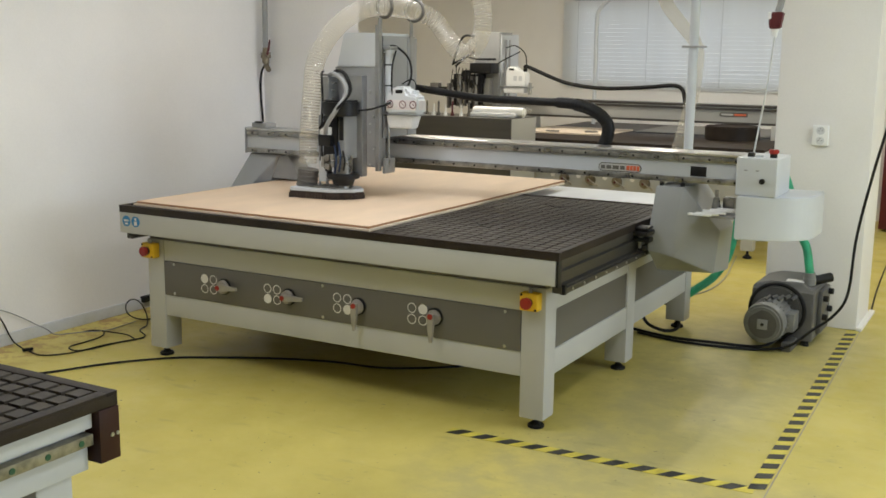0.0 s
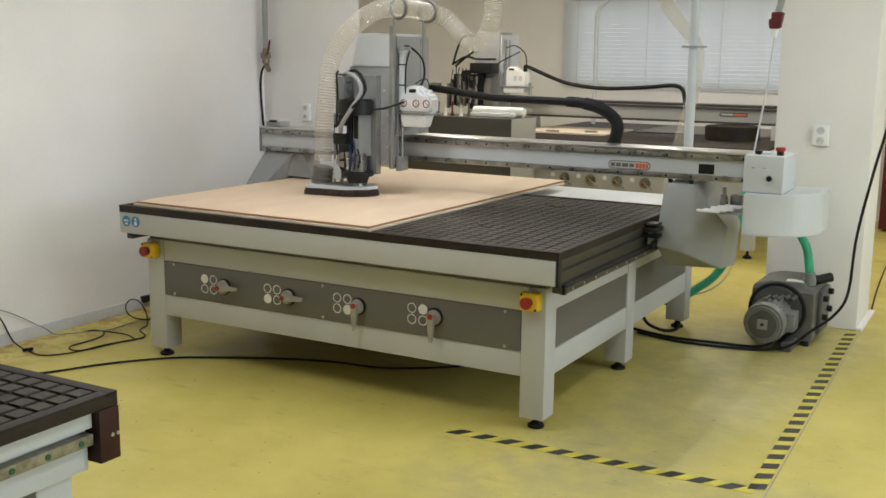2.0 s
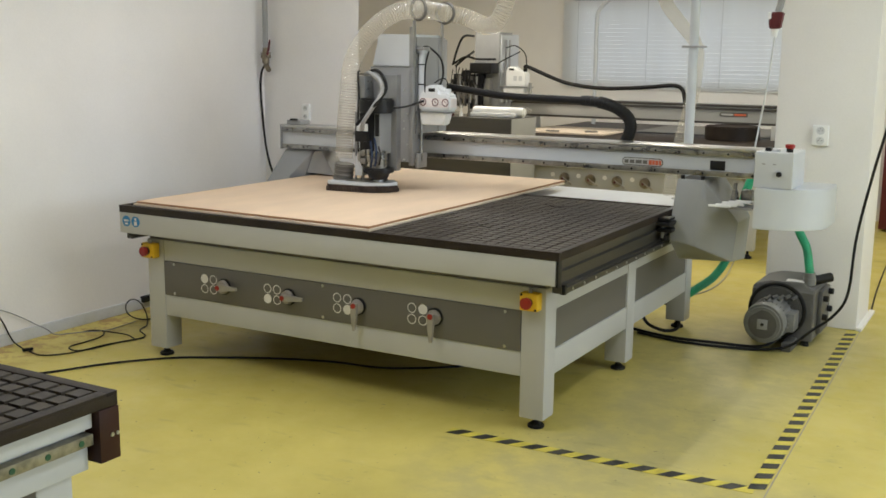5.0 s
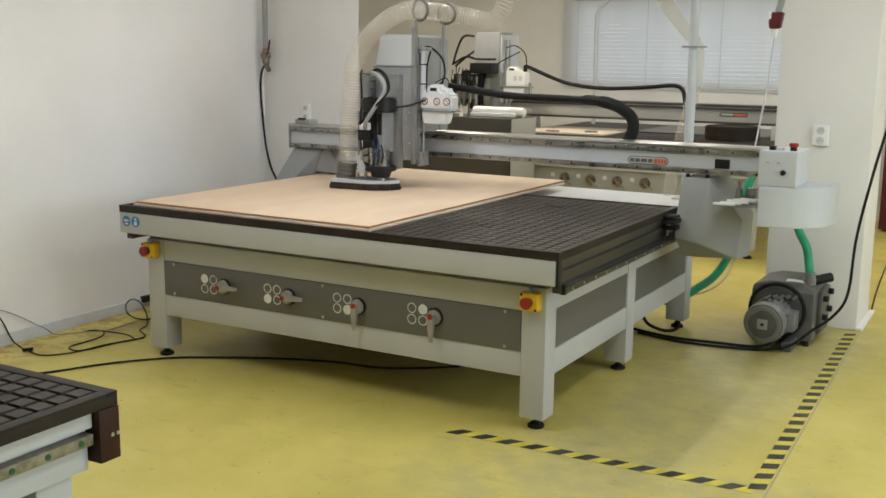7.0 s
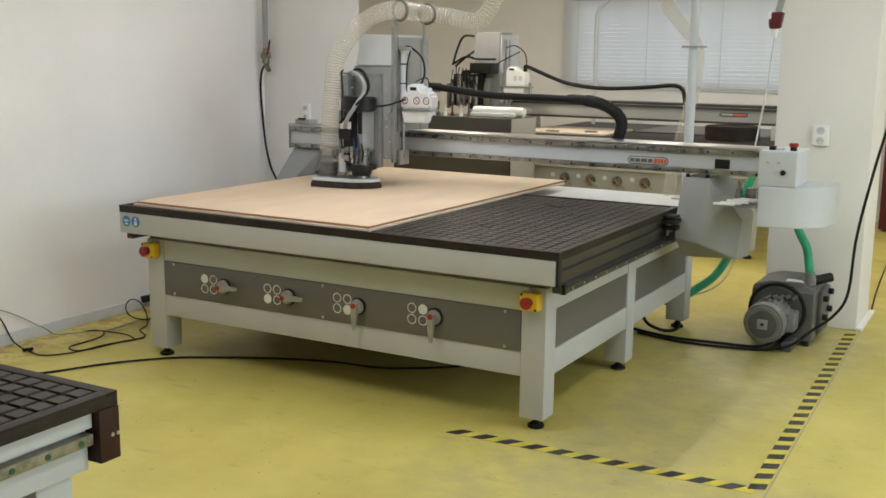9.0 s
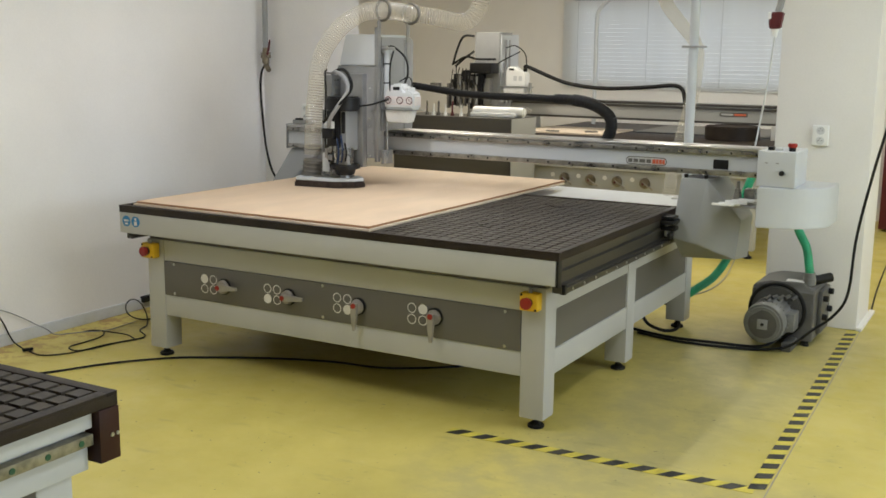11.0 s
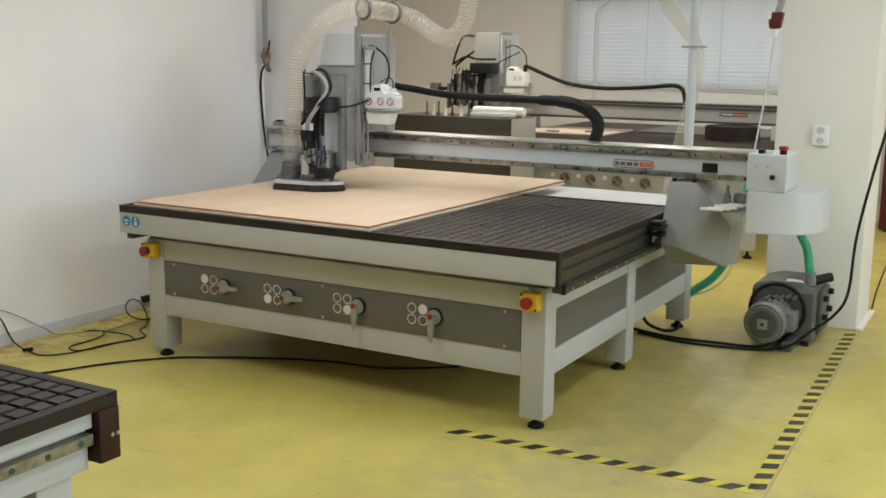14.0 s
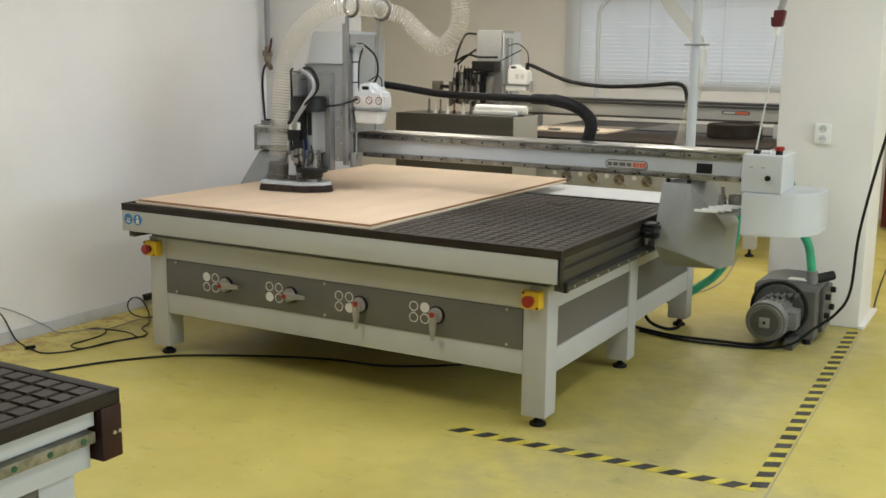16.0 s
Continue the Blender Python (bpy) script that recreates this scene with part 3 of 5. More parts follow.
# boards on the bed
sheet = thing("plywood_sheet", "pale plywood sheet lying on the router bed", "plywood", at=(-1.65, 1.05, 0.912))
part("sheet", box(B(), (-2.447, -0.138, 0.912), (-0.852, 2.25, 0.925), 0.0015), "ply", sheet)
part("edge", box(B(), (-2.4485, -0.1395, 0.9128), (-0.8505, 2.2515, 0.9236), 0.001), "plyedge", sheet, "brown plywood edge")
spoil = solid("spoil_board", box(B(), (-2.462, -0.152, TOP + 0.0005), (-0.838, 2.22, 0.9118), 0.0015), "plywhite", "pale thin backing board under the plywood sheet", "board")
turn = pose(-1.65, 1.05, 0, 0, 0, -0.8) @ pose(1.65, -1.05, 0)
spoil.matrix_basis = turn
sheet.matrix_basis = turn @ sheet.matrix_basis


# ---- the moving gantry ----
YG, XC = 1.55, -1.625
gantry = thing("gantry", "light grey router gantry beam on two steel uprights", "gantry", at=(0, YG, 0))
BX0, BX1 = -2.66, 0.70
beam = part("beam", box(B(), (BX0, YG + 0.012, 1.105), (BX1, YG + 0.20, 1.255), 0.004), "white", gantry, "long light grey beam")
part("top_cover", box(B(), (BX0, YG - 0.002, 1.2555), (BX1, YG + 0.20, 1.268), 0.003), "steel", beam, "steel cover strip")
for z in (1.222, 1.108):
    part("guide_rail", box(B(), (BX0 + 0.01, YG - 0.008, z), (BX1, YG + 0.0118, z + 0.030), 0.003), "railsteel", beam, "steel guide rail with bolt holes")
for k in range(24):
    x = BX0 + 0.06 + k * 0.14
    for z in (1.237, 1.123):
        part("rail_bolt", cyl(B(), (x, YG - 0.0115, z), (x, YG - 0.007, z), 0.0065, seg=8), "blackplastic", beam)
part("end_cap", box(B(), (BX0 - 0.006, YG - 0.006, 1.10), (BX0, YG + 0.2, 1.272), 0.002), "greymetal", beam)
part("end_box", box(B(), (BX0 + 0.01, YG + 0.05, 1.268), (BX0 + 0.13, YG + 0.16, 1.30), 0.004), "greymetal", beam)
part("end_switch", box(B(), (BX0 + 0.05, YG + 0.03, 1.30), (BX0 + 0.10, YG + 0.06, 1.312), 0.003), "blackplastic", beam)
# maker's badge drawn as plain shapes
bz, bx0, bx1 = 1.164, -0.146, 0.103
bd = B()
cyl_r = 0.024
n = 12
outline = [(bx1 - cyl_r + cyl_r * math.sin(math.pi * k / n), bz + cyl_r * math.cos(math.pi * k / n)) for k in range(n + 1)]
outline += [(bx0 + cyl_r - cyl_r * math.sin(math.pi * k / n), bz - cyl_r * math.cos(math.pi * k / n)) for k in range(n + 1)]
prism(bd, outline, "y", YG + 0.0085, YG + 0.0115)
badge = part("badge", bd, "panel", beam, "rounded grey and orange maker's badge")
inner = [((x - (bx0 + bx1) / 2) * 0.965 + (bx0 + bx1) / 2, (z - bz) * 0.80 + bz) for x, z in outline]
part("field", prism(B(), inner, "y", YG + 0.0065, YG + 0.0085), "frame", badge)
mk = B()
for a, b in ((-0.130, -0.106), (-0.098, -0.070), (-0.062, -0.026), (-0.018, 0.008)):
    box(mk, (a, YG + 0.0045, bz - 0.010), (b, YG + 0.0065, bz + 0.010))
part("bars", mk, "panel", badge)
mk = B()
for a, b in ((0.018, 0.036), (0.040, 0.054), (0.058, 0.074), (0.078, 0.092)):
    box(mk, (a, YG + 0.0045, bz - 0.013), (b, YG + 0.0065, bz + 0.013))
part("bars", mk, "orange", badge)
part("plaque", box(B(), (0.376, YG + 0.0085, 1.143), (0.462, YG + 0.0115, 1.196), 0.001), "blackplastic", beam, "small dark rating plate")
# uprights
part("upright", hull(B(), [(-2.64, YG + 0.02, 1.10), (-2.40, YG + 0.02, 1.10), (-2.64, YG + 0.2, 1.10), (-2.40, YG + 0.2, 1.10), (-2.73, YG - 0.10, 0.86), (-2.58, YG - 0.10, 0.86),
                            (-2.73, YG + 0.3, 0.60), (-2.58, YG + 0.3, 0.60), (-2.73, YG - 0.02, 0.60), (-2.58, YG - 0.02, 0.60)], 0.004), "sheet", gantry, "folded grey sheet upright")
part("upright_gusset", hull(B(), [(-2.40, YG + 0.04, 1.098), (-2.34, YG + 0.04, 1.098), (-2.40, YG + 0.2, 1.098), (-2.34, YG + 0.2, 1.098), (-2.578, YG + 0.0, 0.95), (-2.25, YG + 0.06, 0.93),
                            (-2.578, YG + 0.2, 0.95), (-2.25, YG + 0.2, 0.93)], 0.003), "sheet", gantry)
ux = 0.215
up_pts = [(ux, YG - 0.06, 1.087), (0.365, YG - 0.06, 1.087), (ux, YG + 0.25, 1.087), (0.40, YG + 0.25, 1.087), (0.205, YG - 0.13, 0.847), (0.345, YG - 0.13, 0.853), (0.425, YG - 0.10, 0.832),
          (0.555, YG + 0.0, 0.86), (0.55, YG + 0.30, 0.86), (0.205, YG - 0.13, 0.745), (0.345, YG - 0.13, 0.722), (0.535, YG - 0.01, 0.632), (0.535, YG + 0.30, 0.60), (0.212, YG + 0.03, 0.61), (0.212, YG + 0.30, 0.60)]
for x in (0.235, 0.35):
    part("upright_bolt", cyl(B(), (x, YG - 0.03, 1.085), (x, YG - 0.03, 1.108), 0.012, seg=10), "blackplastic", gantry)
part("upright", hull(B(), up_pts, 0.004), "sheet", gantry, "folded grey sheet upright")
car = B()
box(car, (0.165, YG - 0.24, 0.868), (0.235, YG - 0.14, 0.882), 0.004)
box(car, (0.160, YG - 0.25, 0.835), (0.240, YG - 0.12, 0.860), 0.008)
box(car, (0.150, YG - 0.20, 0.795), (0.235, YG - 0.12, 0.818), 0.006)
part("roller_block", car, "blackplastic", gantry, "black roller block on the side guide")
part("roller_plate", box(B(), (0.172, YG - 0.19, 0.76), (0.188, YG - 0.13, 0.835), 0.002), "alu", gantry)
part("roller_block", box(B(), (0.168, YG - 0.185, 0.745), (0.205, YG - 0.135, 0.775), 0.006), "blackplastic", gantry)
# operator's box and rounded housing at the end of the beam
cb = part("control_box", box(B(), (0.675, YG - 0.22, 1.087), (0.877, YG + 0.09, 1.280), 0.008, 3), "white", gantry, "white control box with buttons")
eb = part("stop_button", cyl(B(), (0.842, YG - 0.16, 1.300), (0.842, YG - 0.16, 1.322), 0.024, 0.026, 24, 0.004), "red", cb, "red mushroom button")
part("collar", cyl(B(), (0.842, YG - 0.16, 1.277), (0.842, YG - 0.16, 1.302), 0.018, seg=20), "blackplastic", cb)
part("switch", box(B(), (0.715, YG - 0.17, 1.277), (0.745, YG - 0.12, 1.300), 0.004), "blackplastic", cb)
part("switch", box(B(), (0.752, YG - 0.17, 1.277), (0.79, YG - 0.13, 1.292), 0.004), "white", cb)
part("knob", cyl(B(), (0.808, YG - 0.22, 1.165), (0.808, YG - 0.238, 1.165), 0.014, seg=20, bevel=0.003), "blackplastic", cb)
for x in (0.715, 0.772):
    part("mark", box(B(), (x, YG - 0.2215, 1.213), (x + 0.016, YG - 0.2198, 1.219)), "greymetal", cb)
hb = B()
poly = [(0.69, YG + 0.22), (0.69, YG - 0.25)] + [(0.69 + 0.345 * math.sin(math.radians(a)), YG + 0.02 - 0.27 * math.cos(math.radians(a))) for a in range(6, 91, 7)] + [(1.035, YG + 0.22)]
prism(hb, poly, "z", 0.866, 1.0865, 0.006)
part("end_housing", hb, "white", gantry, "rounded white sheet housing")
# tool shelf under the beam
sh = part("tool_shelf", box(B(), (0.47, YG - 0.16, 0.952), (0.66, YG + 0.0, 0.964), 0.002), "greymetal", gantry)
tl = B()
for k in range(6):
    x, y = 0.44 + 0.03 * (k % 3) + 0.05 * (k // 3), YG - 0.22 + 0.03 * k
    box(tl, (x, y, 0.966 + 0.003 * k), (x + 0.12, y + 0.022, 0.978 + 0.003 * k), 0.003)
part("white_clips", tl, "film", sh, "row of white plastic tool clips")
part("tool_holder", cyl(cyl(B(), (0.535, YG - 0.03, 0.965), (0.535, YG - 0.03, 1.045), 0.026, 0.016, 18), (0.535, YG - 0.03, 1.045), (0.535, YG - 0.03, 1.085), 0.010, seg=12), "railsteel", sh)
part("vise", box(B(), (0.56, YG + 0.0, 0.965), (0.62, YG + 0.08, 1.04), 0.006), "railsteel", sh)

# ---- the head that slides along the beam ----
head = thing("milling_unit", "grey router head with black spindle motor and dust shoe", "router head", at=(XC, YG, 0))
HX0, HX1 = -1.745, -1.445
hb_ = box(B(), (HX0, YG - 0.32, 1.105), (HX1, YG - 0.23, 1.69), 0.006)
box(hb_, (HX0, YG - 0.23, 1.30), (HX1, YG - 0.012, 1.69), 0.006)
box(hb_, (HX0, YG - 0.23, 1.12), (HX1 - 0.15, YG - 0.012, 1.30), 0.006)
part("body", hb_, "greymetal", head, "grey sheet steel head body")
part("back_plate", box(B(), (HX0, YG - 0.012, 1.28), (HX1 + 0.02, YG + 0.09, 1.86), 0.005), "greymetal", head)
part("top_cover", hull(B(), [(HX0 + 0.02, YG - 0.33, 1.69), (HX1, YG - 0.33, 1.69), (HX0 + 0.02, YG + 0.08, 1.69), (HX1, YG + 0.08, 1.69), (HX0 + 0.07, YG - 0.33, 1.885), (HX1, YG - 0.33, 1.885),
                            (HX0 + 0.07, YG + 0.04, 1.885), (HX1, YG + 0.04, 1.885), (HX0 + 0.02, YG - 0.1, 1.84)], 0.006), "white", head, "pale grey sheet top cover")
part("corner_profile", box(B(), (HX1 - 0.006, YG - 0.338, 1.085), (HX1 + 0.020, YG - 0.305, 1.93), 0.004), "alu", head, "aluminium corner profile")
cy = B()
cyl(cy, (HX1 + 0.036, YG - 0.255, 1.47), (HX1 + 0.036, YG - 0.255, 1.775), 0.021, seg=18)
cyl(cy, (HX1 + 0.036, YG - 0.255, 1.77), (HX1 + 0.036, YG - 0.255, 1.81), 0.033, seg=18, bevel=0.004)
part("air_cylinder", cy, "white", head, "aluminium air cylinder")
part("cylinder_rod", cyl(B(), (HX1 + 0.036, YG - 0.255, 1.09), (HX1 + 0.036, YG - 0.255, 1.47), 0.008, seg=10), "railsteel", head)
cj = B()
box(cj, (HX1 + 0.003, YG - 0.30, 1.79), (HX1 + 0.075, YG - 0.215, 1.81), 0.004)
part("cylinder_clamp", cj, "alu", head)
for z in (1.70, 1.58):
    part("cylinder_band", cyl(B(), (HX1 + 0.036, YG - 0.255, z), (HX1 + 0.036, YG - 0.255, z + 0.008), 0.0222, seg=18), "blackplastic", head)
part("mount_plate", box(B(), (HX1 + 0.02, YG - 0.30, 1.07), (HX1 + 0.04, YG - 0.19, 1.16), 0.003), "alu", head)
sx, sy = -1.600, YG - 0.45
part("slide_plate", box(B(), (-1.66, YG - 0.37, 1.05), (-1.52, YG - 0.318, 1.64), 0.004), "alu", head)
mt = B()
cyl(mt, (sx - 0.015, sy, 1.410), (sx - 0.015, sy, 1.500), 0.108, seg=36, bevel=0.010)
part("motor_cap", mt, "blackplastic", head, "round black motor cap")
mb = B()
box(mb, (sx - 0.105, sy - 0.055, 1.17), (sx - 0.005, sy + 0.085, 1.412), 0.010)
part("motor", mb, "blackplastic", head, "black spindle motor")
part("motor_side", box(B(), (sx - 0.003, sy - 0.045, 1.16), (sx + 0.042, sy + 0.10, 1.41), 0.006), "sheet", head, "grey side plate")
part("motor_slot", box(B(), (sx + 0.006, sy - 0.052, 1.27), (sx + 0.036, sy - 0.044, 1.405), 0.004), "blackplastic", head)
part("connector", box(B(), (sx - 0.115, sy - 0.09, 1.235), (sx - 0.03, sy - 0.054, 1.30), 0.006), "blackplastic", head)
for x in (sx - 0.095, sx - 0.05):
    part("cable_gland", cyl(B(), (x, sy - 0.07, 1.30), (x, sy - 0.07, 1.345), 0.016, seg=14, bevel=0.003), "can", head, "white cable gland")
part("spindle", cyl(cyl(B(), (sx, sy, 1.06), (sx, sy, 1.18), 0.055, seg=28, bevel=0.004), (sx, sy, 0.93), (sx, sy, 1.02), 0.022, seg=16), "railsteel", head, "steel spindle nose")
fl = B()
cyl(fl, (sx, sy, 1.045), (sx, sy, 1.075), 0.098, seg=36, bevel=0.006)
cyl(fl, (sx, sy, 1.005), (sx, sy, 1.047), 0.058, 0.072, 32, 0.004)
part("flange", fl, "blackplastic", head, "black round spindle flange")
part("tool_collet", cyl(B(), (sx, sy, 0.965), (sx, sy, 1.006), 0.036, 0.030, 24, 0.003), "alu", head)
# pneumatic fittings and coloured lines
for k, (dx, z0, z1, m) in enumerate(((0.02, 1.09, 1.26, "blue"), (-0.01, 1.08, 1.24, "blue"), (0.05, 1.10, 1.21, "black"))):
    part("air_line", tube(B(), [(sx + dx, sy - 0.07, z0), (sx + dx + 0.02, sy - 0.085, (z0 + z1) / 2), (sx + dx - 0.01, sy - 0.06, z1)], 0.0055, 6, 8), "airblue" if m == "blue" else m, head)
fit = B()
for k in range(9):
    x, z = sx - 0.11 + 0.024 * (k % 5) + random.uniform(-0.01, 0.01), 1.095 + 0.045 * (k // 5) + random.uniform(-0.01, 0.02)
    box(fit, (x, sy - 0.075, z), (x + 0.022, sy - 0.04, z + 0.035), 0.004)
part("valve_block", fit, "railsteel", head, "steel pneumatic fittings")
for k in range(3):
    part("guide_rod", cyl(B(), (-1.705 - 0.028 * k, sy - 0.01 + 0.03 * (k % 2), 0.965), (-1.705 - 0.028 * k, sy - 0.01 + 0.03 * (k % 2), 1.25 + 0.08 * k), 0.007, seg=10), "alu" if k else "railsteel", head)
part("guide_block", box(B(), (-1.755, sy - 0.03, 1.02), (-1.70, sy + 0.03, 1.14), 0.005), "white", head)
fg = B()
for k in range(4):
    box(fg, (-1.80, sy + 0.05, 1.50 + 0.045 * k), (-1.70, sy + 0.08, 1.512 + 0.045 * k), 0.003)
part("bracket_fin", fg, "railsteel", head)
part("bracket", box(B(), (-1.775, sy + 0.02, 1.36), (-1.715, sy + 0.12, 1.63), 0.004), "alu", head)
# dust shoe
shp = [(-1.915, 1.00), (-1.89, 0.97), (-1.62, 1.00), (-1.515, 1.08), (-1.49, 1.15), (-1.57, 1.24), (-1.80, 1.24), (-1.93, 1.18)]
part("dust_shoe", prism(B(), shp, "z", 0.966, 0.985, 0.003), "white", head, "white dust shoe plate")
part("shoe_top", prism(B(), [(-1.80, 1.03), (-1.62, 1.05), (-1.56, 1.12), (-1.60, 1.21), (-1.78, 1.20)], "z", 0.985, 0.991, 0.002), "panel", head)
ctr = Vector((-1.74, 1.10))
brush = B()
prism(brush, [tuple(ctr + (Vector(p) - ctr) * 1.012) for p in shp], "z", 0.9265, 0.9665, 0.003)
part("brush_skirt", brush, "bristle", head, "dark brown brush skirt")
br = B()
for k in range(110):
    s = k / 110 * len(shp)
    i = int(s)
    p = Vector(shp[i]).lerp(Vector(shp[(i + 1) % len(shp)]), s - i)
    p = ctr + (p - ctr) * 1.0
    box(br, (p.x - 0.006, p.y - 0.006, 0.9255 + random.uniform(0, 0.004)), (p.x + 0.006, p.y + 0.006, 0.95))
bo = part("bristles", br, "bristle", head)
tagged(bo, kind="stuff")
# hose holder: two posts with rings
for x, zt, yy in ((HX1 + 0.02, 1.97, YG - 0.345), (HX1 + 0.02, 1.965, YG - 0.0)):
    part("hose_post", box(B(), (x, yy, 1.72), (x + 0.006, yy + 0.035, zt), 0.002), "alu", head, "flat steel hose post")
part("side_plate", box(B(), (HX1 + 0.005, YG - 0.28, 1.28), (HX1 + 0.012, YG + 0.08, 1.87), 0.002), "greymetal", head)
cl = B()
tube(cl, [(-1.735, sy + 0.06, 1.64), (-1.64, sy - 0.03, 1.65), (-1.55, sy - 0.07, 1.61), (-1.525, sy - 0.08, 1.54), (-1.57, sy - 0.11, 1.45), (-1.63, sy - 0.12, 1.36), (-1.66, sy - 0.09, 1.31)], 0.013, 7, 10)
part("spindle_cable", cl, "greymetal", head, "grey braided spindle cable")
part("spindle_cable", tube(B(), [(-1.735, sy + 0.08, 1.65), (-1.62, sy + 0.0, 1.668), (-1.535, sy - 0.05, 1.63), (-1.51, sy - 0.06, 1.55), (-1.56, sy - 0.11, 1.46), (-1.68, sy - 0.12, 1.34)], 0.010, 7, 10), "black", head)
part("air_hose", tube(B(), [(HX1 + 0.045, YG - 0.255, 1.812), (-1.375, YG - 0.22, 1.806), (-1.322, YG - 0.17, 1.735), (-1.312, YG - 0.17, 1.62), (-1.355, YG - 0.24, 1.51), (-1.44, YG - 0.36, 1.455), (-1.52, YG - 0.42, 1.44)], 0.0062, 8, 8), "black", head)
part("air_hose", tube(B(), [(HX1 + 0.085, YG - 0.255, 1.785), (HX1 + 0.07, YG - 0.27, 1.70), (HX1 + 0.072, YG - 0.28, 1.58), (HX1 + 0.076, YG - 0.27, 1.50)], 0.0052, 7, 8), "black", head)
part("air_hose", tube(B(), [(-1.78, sy + 0.06, 1.66), (-1.75, sy + 0.0, 1.64), (-1.73, sy - 0.02, 1.50), (-1.74, sy - 0.02, 1.30), (-1.725, sy - 0.03, 1.15), (-1.68, sy - 0.06, 1.09)], 0.006, 7, 8), "black", head)
for k in range(7):
    z = 1.12 + 0.035 * (k % 4)
    part("bolt", cyl(B(), (HX0 + 0.25 + 0.025 * (k % 2), YG - 0.327, z + 0.06 * k), (HX0 + 0.25 + 0.025 * (k % 2), YG - 0.318, z + 0.06 * k), 0.006, seg=8), "steel", head)
shelf = B()
box(shelf, (HX1 + 0.014, YG - 0.285, 1.415), (HX1 + 0.252, YG - 0.16, 1.421), 0.001)
box(shelf, (HX1 + 0.014, YG - 0.285, 1.32), (HX1 + 0.02, YG - 0.14, 1.421), 0.001)
part("can_shelf", shelf, "alu", head, "bent sheet shelf for the can")

# white coolant can on the head's shelf
can = thing("plastic_can", "white plastic canister with a warning label", "canister", at=(XC, YG, 1.421))
c0 = Vector((HX1 + 0.025, YG - 0.28, 1.4215))
out_ = [(0, 0), (0.222, 0), (0.222, 0.094), (0.208, 0.112), (0.150, 0.120), (0.134, 0.160), (0.058, 0.160), (0.018, 0.130), (0, 0.100)]
cbm = prism(B(), [(c0.x + u, c0.z + v) for u, v in out_], "y", c0.y, c0.y + 0.105, 0.014)
cbody = part("can_body", cbm, "canister", can)
part("grip_hole", box(B(), (c0.x + 0.070, c0.y - 0.0012, c0.z + 0.118), (c0.x + 0.122, c0.y + 0.05, c0.z + 0.143), 0.006), "blackplastic", cbody)
part("label", box(B(), (c0.x + 0.012, c0.y - 0.0012, c0.z + 0.026), (c0.x + 0.212, c0.y, c0.z + 0.082)), "label", cbody, "pale paper label")
part("side_label", box(B(), (c0.x + 0.222, c0.y + 0.015, c0.z + 0.026), (c0.x + 0.2232, c0.y + 0.09, c0.z + 0.082)), "label", cbody)
for x in (0.036, 0.122, 0.192):
    rg = torus(B(), (c0.x + x, c0.y - 0.0018, c0.z + 0.057), (0, 1, 0), 0.021, 0.0028, 20, 4)
    hull(rg, [(c0.x + x + a, c0.y - b, c0.z + 0.057 - a) for a0 in (-0.014, 0.014) for a in (a0 - 0.002, a0 + 0.002) for b in (0.0012, 0.0028)] + [(c0.x + x + 0.003, c0.y - 0.002, c0.z + 0.059)])
    part("warning_mark", rg, "darkred", cbody)
for x in (0.064, 0.148):
    for k in range(2):
        part("print_line", box(B(), (c0.x + x, c0.y - 0.0018, c0.z + 0.042 + 0.013 * k), (c0.x + x + 0.024 - 0.006 * k, c0.y - 0.0011, c0.z + 0.046 + 0.013 * k)), "skirt", cbody)
part("screw_cap", cyl(B(), (c0.x + 0.180, c0.y + 0.052, c0.z + 0.108), (c0.x + 0.180, c0.y + 0.052, c0.z + 0.138), 0.021, seg=20, bevel=0.003), "canister", can)
part("can_tube", tube(B(), [(c0.x + 0.180, c0.y + 0.052, c0.z + 0.136), (c0.x + 0.172, c0.y + 0.06, c0.z + 0.18), (c0.x + 0.13, c0.y + 0.08, c0.z + 0.20), (c0.x + 0.05, c0.y + 0.11, c0.z + 0.17)], 0.0035, 6, 6), "black", can)
solid_tray = thing("drip_tray", "translucent white plastic tray under the can", "tray", at=(XC, YG, 1.28))
part("tray", hull(B(), [(HX1 + u, YG + v, 1.4145) for u in (0.03, 0.215) for v in (-0.275, -0.175)] + [(HX1 + u, YG + v, 1.338) for u in (0.04, 0.195) for v in (-0.265, -0.185)], 0.006), "film", solid_tray)


# ---- the clear suction hose ----
HR = 0.054
hose = thing("suction_hose", "clear ribbed plastic suction hose hanging in a loop", "hose", at=(XC, YG, 0))
H0 = Vector((XC, YG, 0))


def even_path(pts, step):
    """Points at even steps along a smooth run."""
    fine = smooth_path(pts, 24)
    out, left = [fine[0]], step
    for a, b in zip(fine, fine[1:]):
        d = (b - a).length
        while left <= d:
            out.append(a.lerp(b, left / d))
            left += step
        left -= d
    return out


